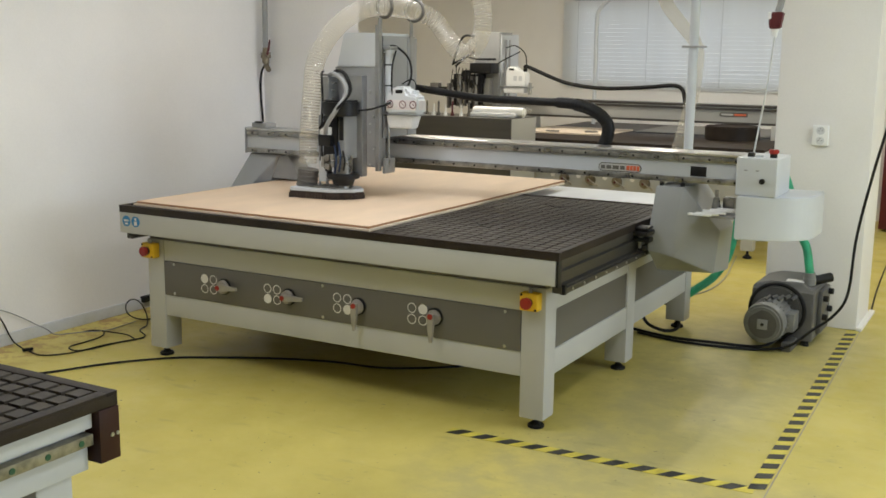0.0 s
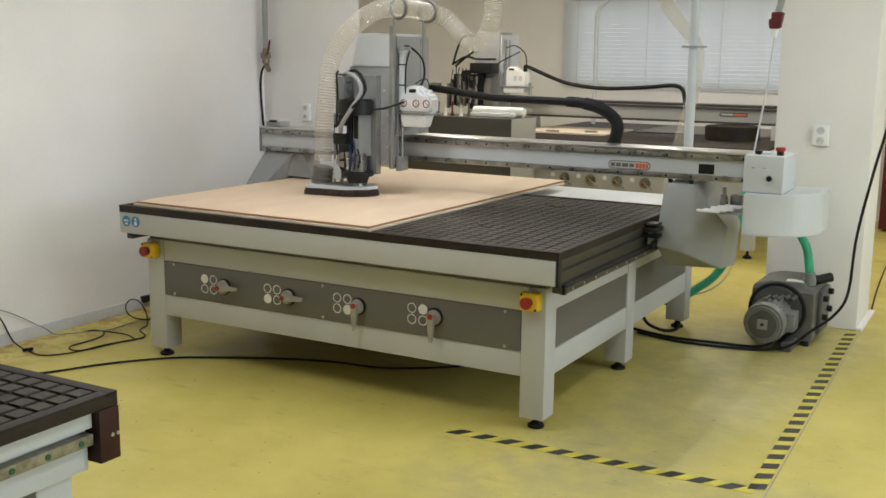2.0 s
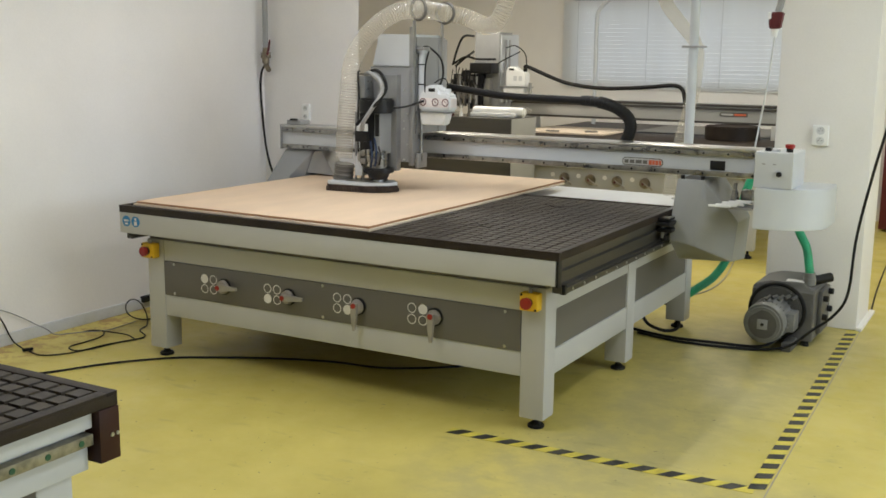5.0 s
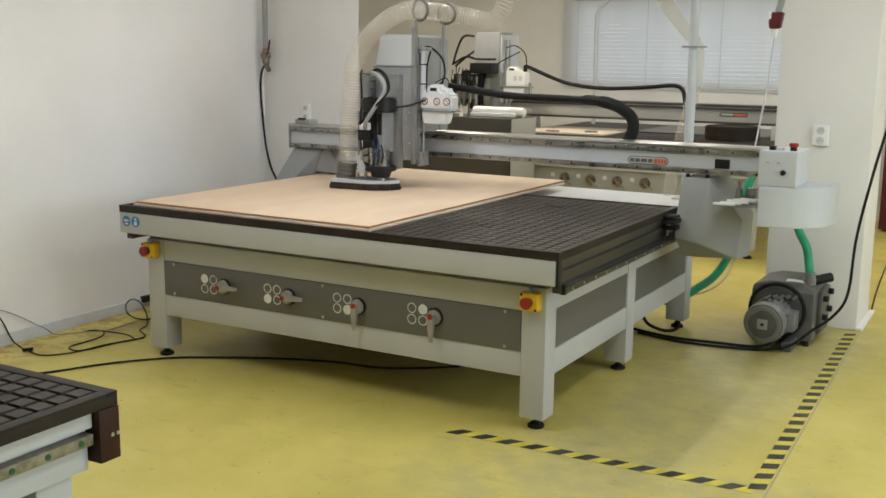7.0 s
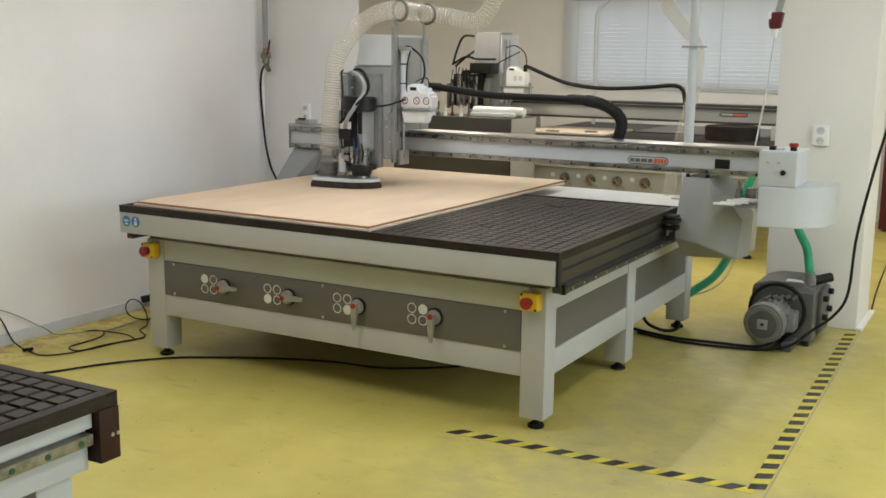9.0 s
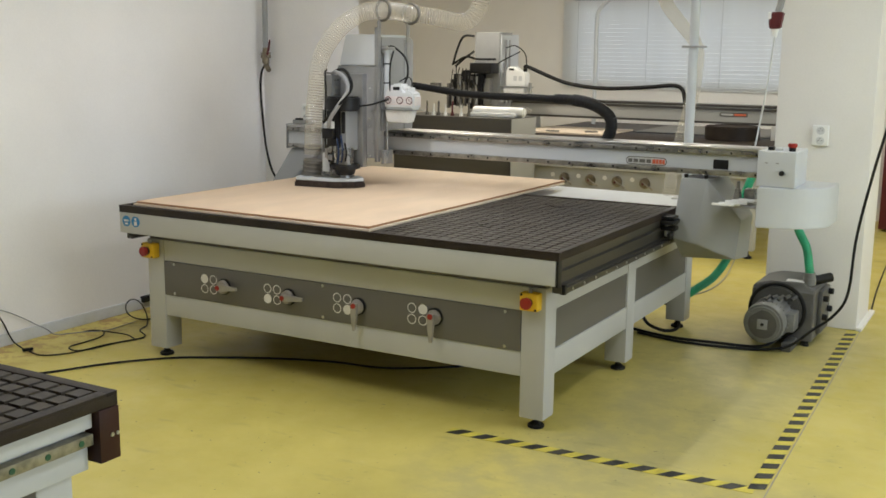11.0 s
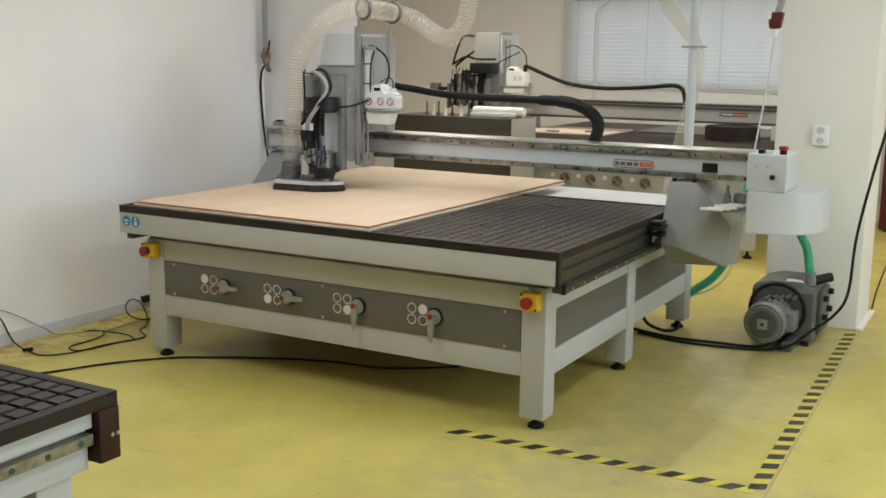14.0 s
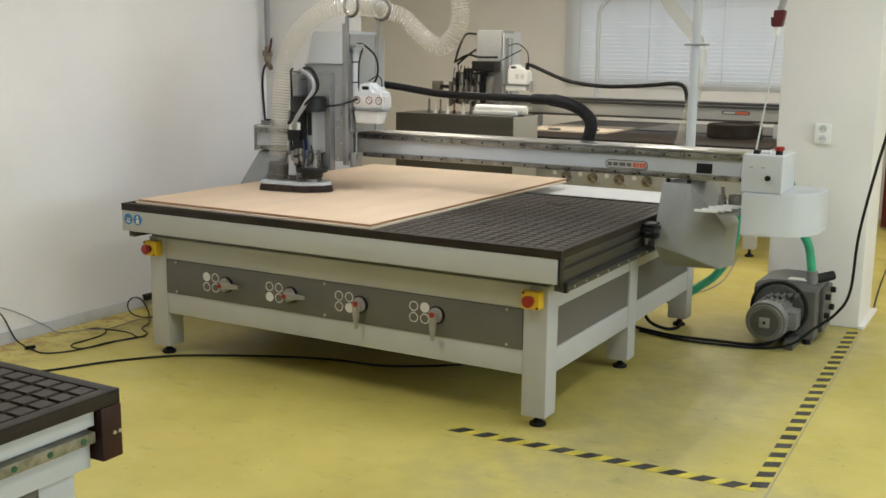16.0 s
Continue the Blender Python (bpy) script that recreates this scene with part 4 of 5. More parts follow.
def ribbed(pts, r, pitch, swell, seg=24):
    """A corrugated wall: four rings to each corrugation."""
    run = even_path(pts, pitch / 4)
    bm, rings = B(), []
    up = Vector((0.31, 0.17, 0.93))
    for i, p in enumerate(run):
        d = (run[min(i + 1, len(run) - 1)] - run[max(i - 1, 0)]).normalized()
        side = d.cross(up).normalized()
        up = side.cross(d)
        rad = r + swell * (0, 1, 0, -1)[i % 4]
        rings.append([bm.verts.new(p + (side * math.cos(a) + up * math.sin(a)) * rad) for a in (math.tau * k / seg for k in range(seg))])
    for a, b in zip(rings, rings[1:]):
        for k in range(seg):
            bm.faces.new((a[k], a[(k + 1) % seg], b[(k + 1) % seg], b[k]))
    return bm


def helix(pts, r, pitch, wire):
    """The stiffening spiral wound round a hose."""
    turns = 14
    run = even_path(pts, pitch / turns)
    bm, rings = B(), []
    up = Vector((0.31, 0.17, 0.93))
    for i, p in enumerate(run[:-1]):
        d = (run[i + 1] - p).normalized()
        side = d.cross(up).normalized()
        up = side.cross(d)
        a = math.tau * i / turns
        out = side * math.cos(a) + up * math.sin(a)
        rings.append([bm.verts.new(p + out * (r + wire * u) + d * wire * v) for u, v in ((1, 0), (0, 1), (-1, 0), (0, -1))])
    for a, b in zip(rings, rings[1:]):
        for k in range(4):
            bm.faces.new((a[k], a[(k + 1) % 4], b[(k + 1) % 4], b[k]))
    return bm


riser = [(-1.864, 1.10, 0.985), (-1.858, 1.10, 1.12), (-1.844, 1.10, 1.34), (-1.818, 1.10, 1.56), (-1.802, 1.10, 1.68), (-1.768, 1.10, 1.765), (-1.704, 1.10, 1.85), (-1.627, 1.10, 1.925), (-1.528, 1.11, 1.99), (-1.44, 1.15, 2.026), (-1.398, 1.25, 2.034), (-1.396, 1.40, 2.03), (-1.405, 1.60, 2.022)]
part("riser", ribbed(riser[1:], HR, 0.017, 0.0013), "hose", hose)
part("spiral_rib", helix(riser[1:], HR, 0.017, 0.0017), "hosering", hose)
cf = B()
cyl(cf, (-1.866, 1.10, 0.975), (-1.852, 1.10, 1.085), HR + 0.006, seg=28)
for k in range(4):
    torus(cf, (-1.865 + 0.004 * k, 1.10, 0.99 + 0.027 * k), (0.1, 0, 1), HR + 0.006, 0.006, 28, 6)
part("cuff", cf, "panel", hose, "dark grey rubber hose cuff")
for a, d in (((-1.400, 1.235, 2.034), (0.25, 1, 0.02)), ((-1.404, 1.57, 2.023), (-0.03, 1, -0.04))):
    part("clamp_ring", torus(B(), a, d, HR + 0.008, 0.010, 32, 8), "panel", hose, "grey clamp ring")

END = Vector((-1.405, 1.60, 2.022)) - H0


def loop_points(g, aside, count):
    """The hanging part of the hose in the head's space; g runs from 0 (gantry near) to 1 (gantry far), aside is how far the head has gone."""
    sag = 0.255 - 0.207 * g
    right = 0.445 - 0.045 * g + 0.33 * aside
    shape = ((0.0, 0.0, 0.0, 0.0), (0.20, 0.06, 0.20, 0.0), (0.44, 0.06, 0.68, 0.0), (0.67, 0.05, 1.0, 0.0), (0.84, 0.04, 1.0, 0.035), (0.955, 0.03, 1.0, 0.115), (1.0, 0.02, 1.0, 0.215),
             (0.965, 0.01, 1.0, 0.31), (0.88, 0.0, 1.0, 0.42), (0.78, 0.0, 1.0, 0.58), (0.72, 0.0, 1.0, 0.78), (0.70, 0.0, 1.0, 1.02))
    p = [END + Vector((right * a, b, d - sag * c)) for a, b, c, d in shape]
    fine = smooth_path(p, 24)
    lens = [0.0]
    for a, b in zip(fine, fine[1:]):
        lens.append(lens[-1] + (b - a).length)
    out, j = [], 0
    for k in range(count + 1):
        s = lens[-1] * k / count
        while j < len(lens) - 2 and lens[j + 1] < s:
            j += 1
        f = (s - lens[j]) / max(1e-9, lens[j + 1] - lens[j])
        out.append(fine[j].lerp(fine[j + 1], f))
    return out


def along(a, b):
    """Pose at the middle of a to b with its z axis along the run."""
    d = (b - a).normalized()
    side = Vector((0, 1, 0))
    x = side.cross(d).normalized()
    y = d.cross(x)
    m = Matrix((x, y, d)).transposed().to_4x4()
    m.translation = (a + b) / 2
    return m


NSEG = 48
SEG = 0.036
seg_mesh = mesh_of("hose_piece", ribbed([(0, 0, -SEG / 2), (0, 0, 0), (0, 0, SEG / 2)], HR, SEG / 2 + 0.0001, 0.0013), "hose")
rb = B()
for z in (-SEG / 4, SEG / 4):
    torus(rb, (0, 0, z), (0, 0, 1), HR, 0.0017, 24, 4)
rib_mesh = mesh_of("spiral_rib", rb, "hosering")
HOSE = []
for k in range(NSEG):
    s = new("hose_piece", seg_mesh)
    s.parent = hose
    r = new("spiral_rib", rib_mesh)
    r.parent = s
    HOSE.append(s)

# ---- the black cable conduit between beam and head, in the beam's space ----
conduit = thing("cable_conduit", "black ribbed cable conduit curving over the beam", "cable conduit", at=(0, YG, 0))


def conduit_points(xc, count):
    s = (xc - XC) / 2 + 0.01
    p = [(xc + 0.06, 0.20, 1.565), (xc + 0.22, 0.24, 1.545), (xc + 0.56, 0.25, 1.507), (-0.665 + s, 0.25, 1.498), (-0.437 + s, 0.25, 1.490), (-0.300 + s, 0.25, 1.450), (-0.222 + s, 0.25, 1.375), (-0.240 + s, 0.25, 1.27),
         (-0.31 + s, 0.25, 1.18), (-0.45 + s, 0.25, 1.13)]
    fine = smooth_path(p, 16)
    lens = [0.0]
    for a, b in zip(fine, fine[1:]):
        lens.append(lens[-1] + (b - a).length)
    out, j = [], 0
    for k in range(count + 1):
        d = lens[-1] * k / count
        while j < len(lens) - 2 and lens[j + 1] < d:
            j += 1
        f = (d - lens[j]) / max(1e-9, lens[j + 1] - lens[j])
        out.append(fine[j].lerp(fine[j + 1], f))
    return out


NCON = 60
cbm = B()
cyl(cbm, (0, 0, -0.024), (0, 0, 0.024), 0.0235, seg=16)
con_mesh = mesh_of("conduit_piece", cbm, "black")
cbm = B()
cyl(cbm, (0, 0, -0.020), (0, 0, 0.020), 0.037, seg=18)
for z in (-0.010, 0.010):
    torus(cbm, (0, 0, z), (0, 0, 1), 0.0365, 0.0016, 20, 5)
wide_mesh = mesh_of("conduit_piece", cbm, "black")
cbm = B()
cyl(cbm, (0, 0, -0.020), (0, 0, 0.020), 0.030, 0.033, seg=16)
mid_mesh = mesh_of("conduit_piece", cbm, "black")
CON = []
for k in range(NCON):
    s = new("conduit_piece", wide_mesh if k > 38 else mid_mesh if k > 34 else con_mesh)
    s.parent = conduit
    CON.append(s)


# ---- vacuum pump beside the column ----
pump = thing("vacuum_pump", "dark grey cast vacuum pump with a round motor", "vacuum pump", at=(0.68, 2.4, 0))
pb = B()
box(pb, (0.462, 2.24, 0.03), (0.845, 2.68, 0.345), 0.016, 3)
hull(pb, [(0.462, 2.245, 0.335), (0.845, 2.245, 0.335), (0.462, 2.67, 0.335), (0.845, 2.67, 0.335), (0.468, 2.26, 0.362), (0.84, 2.26, 0.352), (0.56, 2.27, 0.388), (0.76, 2.27, 0.392), (0.56, 2.65, 0.388), (0.76, 2.65, 0.392), (0.47, 2.66, 0.36), (0.84, 2.66, 0.352)], 0.006)
pbody = part("pump_body", pb, "pump", pump)
part("end_ring", torus(B(), (0.625, 2.235, 0.215), (0, 1, 0), 0.165, 0.014, 40, 8), "blackplastic", pbody, "dark guard ring")
part("end_shield", cyl(B(), (0.625, 2.25, 0.215), (0.625, 2.21, 0.215), 0.155, seg=36, bevel=0.008), "pump", pbody)
mo = B()
cyl(mo, (0.615, 2.22, 0.185), (0.600, 1.985, 0.175), 0.118, seg=36, bevel=0.012)
motor = part("motor", mo, "pumplight", pump, "grey finned electric motor")
fn = B()
for k in range(28):
    a = math.tau * k / 28
    c, s = math.cos(a), math.sin(a)
    p0, p1 = Vector((0.613 + 0.117 * c, 2.20, 0.184 + 0.117 * s)), Vector((0.603 + 0.117 * c, 2.06, 0.177 + 0.117 * s))
    t = Vector((-s, 0, c)) * 0.0025
    o = Vector((c, 0, s)) * 0.012
    hull(fn, [p0 + t, p0 - t, p0 + o + t, p0 + o - t, p1 + t, p1 - t, p1 + o + t, p1 + o - t])
part("cooling_fin", fn, "pumplight", motor)
fc = B()
cyl(fc, (0.603, 2.045, 0.177), (0.598, 1.975, 0.174), 0.128, 0.120, 36, 0.014)
part("fan_cover", fc, "pumplight", motor)
part("fan_grille", cyl(B(), (0.598, 1.976, 0.174), (0.5975, 1.971, 0.174), 0.088, seg=32), "pump", motor)
part("rating_plate", box(B(), (0.566, 1.966, 0.142), (0.629, 1.972, 0.206), 0.003), "greymetal", motor)
part("shaft_dot", cyl(B(), (0.598, 1.968, 0.174), (0.598, 1.962, 0.174), 0.010, seg=14), "blackplastic", motor)
tb = B()
box(tb, (0.685, 2.07, 0.12), (0.765, 2.22, 0.235), 0.010)
part("terminal_box", tb, "pumplight", motor)
fb = B()
for k in range(5):
    cyl(fb, (0.58 + 0.035 * k, 2.10 + 0.02 * k, 0.30 + 0.012 * (k % 2)), (0.60 + 0.035 * k, 2.14 + 0.02 * k, 0.32), 0.011, seg=10)
part("fittings", fb, "pump", pbody)
part("top_label", box(B(), (0.655, 2.30, 0.390), (0.765, 2.37, 0.395)), "mark", pbody, "pale rating label")
part("filter_cap", cyl(B(), (0.80, 2.44, 0.385), (0.897, 2.50, 0.41), 0.030, seg=20, bevel=0.004), "blackplastic", pbody)
for x, y, z in ((0.872, 2.40, 0.285), (0.872, 2.58, 0.30), (0.872, 2.56, 0.19), (0.872, 2.40, 0.165)):
    part("knob", cyl(B(), (x - 0.01, y, z), (x + 0.03, y, z), 0.020, seg=16, bevel=0.003), "blackplastic", pbody)
part("side_cover", box(B(), (0.845, 2.36, 0.06), (0.872, 2.64, 0.335), 0.010), "pump", pbody)
part("inlet", cyl(cyl(B(), (0.787, 2.35, 0.37), (0.787, 2.35, 0.42), 0.040, seg=24, bevel=0.004), (0.787, 2.35, 0.415), (0.784, 2.35, 0.45), 0.036, seg=20), "pumplight", pbody)
for x in (0.50, 0.80):
    for y in (2.27, 2.63):
        part("rubber_foot", cyl(B(), (x, y, 0), (x, y, 0.035), 0.026, 0.022, 14), "black", pbody)
part("motor_foot", box(B(), (0.70, 2.05, 0.0), (0.76, 2.24, 0.055), 0.006), "pump", motor)

pump.location += Vector((0.028, -0.05, 0))
gh = thing("green_hose", "green ribbed rubber vacuum hose", "hose", at=(0.4, 2.35, 0))
gpath = [(0.04, 2.33, 0.21), (0.095, 2.35, 0.255), (0.20, 2.35, 0.345), (0.285, 2.35, 0.49), (0.330, 2.35, 0.70), (0.385, 2.35, 0.955), (0.46, 2.35, 1.10), (0.575, 2.35, 1.10), (0.66, 2.35, 0.92), (0.715, 2.35, 0.715), (0.775, 2.35, 0.595), (0.815, 2.30, 0.44)]
part("tube", tube(B(), gpath, 0.026, 10, 16), "green", gh)
gr = smooth_path(gpath, 12)
rb = B()
for a, b in zip(gr[::1], gr[1::1]):
    torus(rb, b, b - a, 0.026, 0.0026, 14, 4)
tagged(part("ribs", rb, "green", gh), kind="stuff")


def cable(name, pts, r, label, material="black", n=8, category="cable"):
    return solid(name, tube(B(), pts, r, n, 8), material, label, category)


cable("power_cable", [(1.35, 2.0, 2.2), (1.29, 2.0, 1.70), (1.225, 2.0, 1.376), (1.172, 2.0, 1.116), (1.112, 2.0, 0.748), (1.09, 2.0, 0.41), (1.02, 2.0, 0.265), (0.90, 1.99, 0.155), (0.78, 1.96, 0.05), (0.62, 1.93, 0.013), (0.35, 1.87, 0.012), (0.10, 1.86, 0.012), (-0.16, 1.93, 0.012)], 0.0085, "thick black power cable running to the pump")
cable("power_cable", [(0.70, 2.08, 0.06), (0.60, 2.0, 0.013), (0.35, 1.95, 0.012), (0.05, 1.93, 0.012), (-0.25, 2.02, 0.012), (-0.6, 2.2, 0.012)], 0.0095, "black power cable on the floor under the table")
cable("coiled_cable", [(-0.30, 2.05, 0.30), (-0.22, 2.10, 0.16), (-0.15, 2.07, 0.05), (-0.03, 2.06, 0.014), (0.03, 2.16, 0.014), (-0.02, 2.33, 0.05), (-0.12, 2.42, 0.10), (-0.22, 2.38, 0.16), (-0.30, 2.30, 0.26)], 0.011, "black cable loop behind the table leg")
cable("long_cable", [(-3.1, -1.2, 0.008), (-2.80, -0.80, 0.008), (-2.67, -0.63, 0.008), (-2.52, -0.34, 0.008), (-2.31, -0.08, 0.008), (-2.11, 0.06, 0.008), (-1.78, 0.24, 0.008), (-1.45, 0.36, 0.008), (-1.10, 0.43, 0.008), (-0.7, 0.75, 0.008), (-0.4, 1.2, 0.008)], 0.0066, "black cable lying across the yellow floor")
cable("thin_cable", [(-3.335, -0.638, 0.307), (-3.335, -0.413, 0.23), (-3.335, -0.284, 0.165), (-3.335, -0.163, 0.089), (-3.335, -0.076, 0.033), (-3.281, -0.054, 0.006), (-3.19, 0.068, 0.006), (-3.095, 0.176, 0.006), (-3.095, 0.311, 0.006), (-3.105, 0.444, 0.006)], 0.0032, "thin grey wire along the wall", "greymetal")
cable("thin_cable", [(-3.335, -0.525, 0.302), (-3.335, -0.417, 0.182), (-3.33, -0.368, 0.077), (-3.315, -0.345, 0.02), (-3.22, -0.37, 0.006), (-3.131, -0.395, 0.006), (-2.994, -0.423, 0.006), (-2.911, -0.358, 0.006), (-2.863, -0.242, 0.006), (-2.841, -0.055, 0.006), (-2.781, 0.105, 0.006), (-2.787, 0.212, 0.006), (-2.903, 0.283, 0.01), (-2.97, 0.41, 0.008), (-3.13, 0.57, 0.02), (-3.2, 0.605, 0.067), (-3.2, 0.559, 0.114), (-3.2, 0.5, 0.129), (-3.2, 0.455, 0.098), (-3.18, 0.458, 0.04), (-3.11, 0.50, 0.008), (-3.02, 0.62, 0.006)], 0.0044, "black wire curled on the floor by the wall")
cable("thin_cable", [(-3.191, 0.074, 0.006), (-3.164, 0.138, 0.006), (-3.09, 0.153, 0.006), (-3.008, 0.059, 0.006), (-2.991, -0.085, 0.006), (-2.994, -0.185, 0.006), (-2.961, -0.235, 0.006), (-2.885, -0.242, 0.006), (-2.841, -0.16, 0.006), (-2.813, 0.027, 0.006), (-2.762, 0.176, 0.006)], 0.0044, "black wire curled on the floor by the wall")
cable("thin_cable", [(-3.073, 0.137, 0.012), (-2.987, 0.171, 0.006), (-2.892, 0.169, 0.006), (-2.799, 0.13, 0.006)], 0.0040, "short black wire end on the floor by the wall")
solid("cable_joint", hull(B(), [(-3.131 + u * 0.5 + v * 0.3, -0.395 + u - v * 0.2, z) for u in (-0.028, 0.028) for v in (-0.02, 0.02) for z in (0.002, 0.022)], 0.004), "black", "small black cable connector on the floor", "connector")
cable("floor_wire", [(-0.25, 3.05, 0.006), (-0.177, 3.218, 0.006), (-0.118, 3.531, 0.006), (-0.148, 4.064, 0.006), (-0.3, 4.987, 0.006)], 0.005, "thin dark wire on the floor", "greymetal")
solid("wall_plug", box(B(), (-3.35, 0.730, 0.046), (-3.31, 0.840, 0.090), 0.008), "blackplastic", "small black connector box on the wall", "connector")


def socket(name, c, half, label):
    th = thing(name, label, "power socket", at=c)
    c = Vector(c)
    part("plate", box(B(), (c.x - half, c.y - 0.028, c.z - 0.066), (c.x + half, c.y, c.z + 0.066), 0.006), "can", th)
    for dz in (0.032, -0.032):
        rg = B()
        cyl(rg, (c.x, c.y - 0.0285, c.z + dz), (c.x, c.y - 0.026, c.z + dz), half * 0.52, seg=24)
        w = part("well", rg, "skirt", th)
        pn = B()
        for dx in (-0.0095, 0.0095):
            cyl(pn, (c.x + dx, c.y - 0.0295, c.z + dz), (c.x + dx, c.y - 0.028, c.z + dz), 0.0035, seg=8)
        cyl(pn, (c.x, c.y - 0.034, c.z + dz + 0.012), (c.x, c.y - 0.028, c.z + dz + 0.012), 0.003, seg=8)
        part("pin", pn, "blackplastic", w)
    return th


socket("wall_socket", (0.735, 2.779, 1.274), 0.05, "white double power socket on the column")
socket("wall_socket", (-2.935, 2.129, 1.315), 0.036, "white double power socket on the wall")

# compressed-air drop with a ball valve
air = thing("air_pipe", "grey compressed-air pipe with a red lever valve", "pipe", at=(-3.30, 2.06, 1.7))
part("pipe", cyl(B(), (-3.296, 2.06, 1.80), (-3.30, 2.06, CEIL), 0.021, seg=16), "greymetal", air)
vb = B()
cyl(vb, (-3.296, 2.06, 1.68), (-3.296, 2.06, 1.80), 0.028, 0.024, 16, 0.003)
cyl(vb, (-3.296, 2.06, 1.72), (-3.296, 2.06, 1.765), 0.038, seg=6)
cyl(vb, (-3.296, 2.06, 1.74), (-3.25, 2.03, 1.75), 0.014, seg=10)
cyl(vb, (-3.296, 2.06, 1.67), (-3.25, 2.04, 1.63), 0.024, 0.018, 12)
part("valve_body", vb, "brass", air, "brass ball valve")
part("lever", hull(B(), [(-3.262, 2.02, 1.745), (-3.245, 2.02, 1.745), (-3.262, 2.03, 1.745), (-3.245, 2.03, 1.745), (-3.235, 2.02, 1.79), (-3.224, 2.02, 1.79), (-3.232, 2.02, 1.86), (-3.221, 2.02, 1.86), (-3.232, 2.03, 1.86), (-3.221, 2.03, 1.86)], 0.002), "darkred", air, "dark red lever")
air.location.x += 0.022
cable("air_hose", [(-3.285, 2.05, 1.66), (-3.318, 2.06, 1.61), (-3.338, 2.07, 1.50), (-3.333, 2.08, 1.30), (-3.305, 2.08, 1.05), (-3.26, 2.08, 0.88), (-3.20, 2.08, 0.77), (-3.16, 2.08, 0.6), (-3.1, 2.08, 0.3)], 0.0085, "black air hose hanging from the wall valve", category="hose")

# round post behind the table with a clear hose strapped to it
post = thing("hose_post", "grey steel post carrying a clear suction hose", "post", at=(0.0, 2.30, 0.858))
part("tube", cyl(B(), (0.005, 2.28, 0.858), (0.005, 2.28, CEIL), 0.030, seg=20), "white", post)
part("base_plate", box(B(), (-0.07, 2.21, 0.858), (0.055, 2.313, 0.866), 0.002), "frame", post)
cr = B()
box(cr, (-0.06, 2.238, 1.827), (0.10, 2.248, 1.840), 0.002)
torus(cr, (-0.006, 2.362, 1.833), (0, 0, 1), 0.046, 0.005, 20, 6)
part("bracket", cr, "alu", post)
h2 = thing("clear_hose", "clear ribbed plastic hose strapped to the post", "hose", at=(0.0, 2.2, 1.0))
hp = [(-0.36, 2.36, 2.57), (-0.235, 2.355, 2.16), (-0.125, 2.355, 2.0), (-0.018, 2.36, 1.873), (0.010, 2.365, 1.762), (-0.007, 2.365, 1.547), (-0.056, 2.36, 1.30), (-0.096, 2.36, 1.135), (-0.12, 2.355, 0.98), (-0.13, 2.355, 0.861)]
part("tube", ribbed(hp, 0.042, 0.017, 0.0012, 18), "hose", h2)
part("spiral_rib", helix(hp, 0.042, 0.017, 0.0016), "hosering", h2)

# hanging pendant plug on a cord above the operator's box
pend = thing("hanging_socket", "dark red plug connector hanging on a grey cord", "plug", at=(0.66, 1.95, 2.0))
part("cord", tube(B(), [(0.545, 1.92, 1.18), (0.60, 1.92, 1.60), (0.625, 1.92, 1.89)], 0.0055, 6, 8), "skirt", pend)
part("plug", hull(B(), [(0.595, 1.89, 1.935), (0.655, 1.89, 1.935), (0.595, 1.95, 1.935), (0.655, 1.95, 1.935), (0.60, 1.89, 2.03), (0.67, 1.89, 2.03), (0.60, 1.95, 2.03), (0.67, 1.95, 2.03), (0.585, 1.90, 2.0)], 0.006), "darkred", pend)
part("lid", box(B(), (0.588, 1.885, 1.99), (0.605, 1.90, 2.03), 0.002), "can", pend)
part("plug_end", cyl(B(), (0.622, 1.92, 1.89), (0.626, 1.92, 1.94), 0.016, 0.022, 14), "can", pend)
part("upper_cord", tube(B(), [(0.635, 1.92, 2.03), (0.655, 1.92, 2.12), (0.70, 1.92, 2.5), (0.70, 1.92, CEIL)], 0.020, 6, 10), "greymetal", pend)

pend.location.x -= 0.04

# ---- second router behind ----
r2 = thing("rear_router_table", "light grey router table behind with a dark bed", "CNC machine", at=(-0.2, 4.95, 0))
for x in (-0.20, -2.70):
    for y in (4.97, 7.2):
        lg = part("leg", box(B(), (x - 0.055, y - 0.055, 0.075), (x + 0.055, y + 0.055, 0.80), 0.006), "frame", r2)
        part("foot", foot(B(), x, y), "black", lg)
part("front_rail", box(B(), (-2.65, 4.92, 0.33), (-0.255, 5.02, 0.505), 0.005), "white", r2)
vp = part("valve_panel", box(B(), (-2.65, 4.90, 0.505), (-0.255, 4.99, 0.72), 0.003), "beamgrey", r2, "beige panel with four vacuum valves")
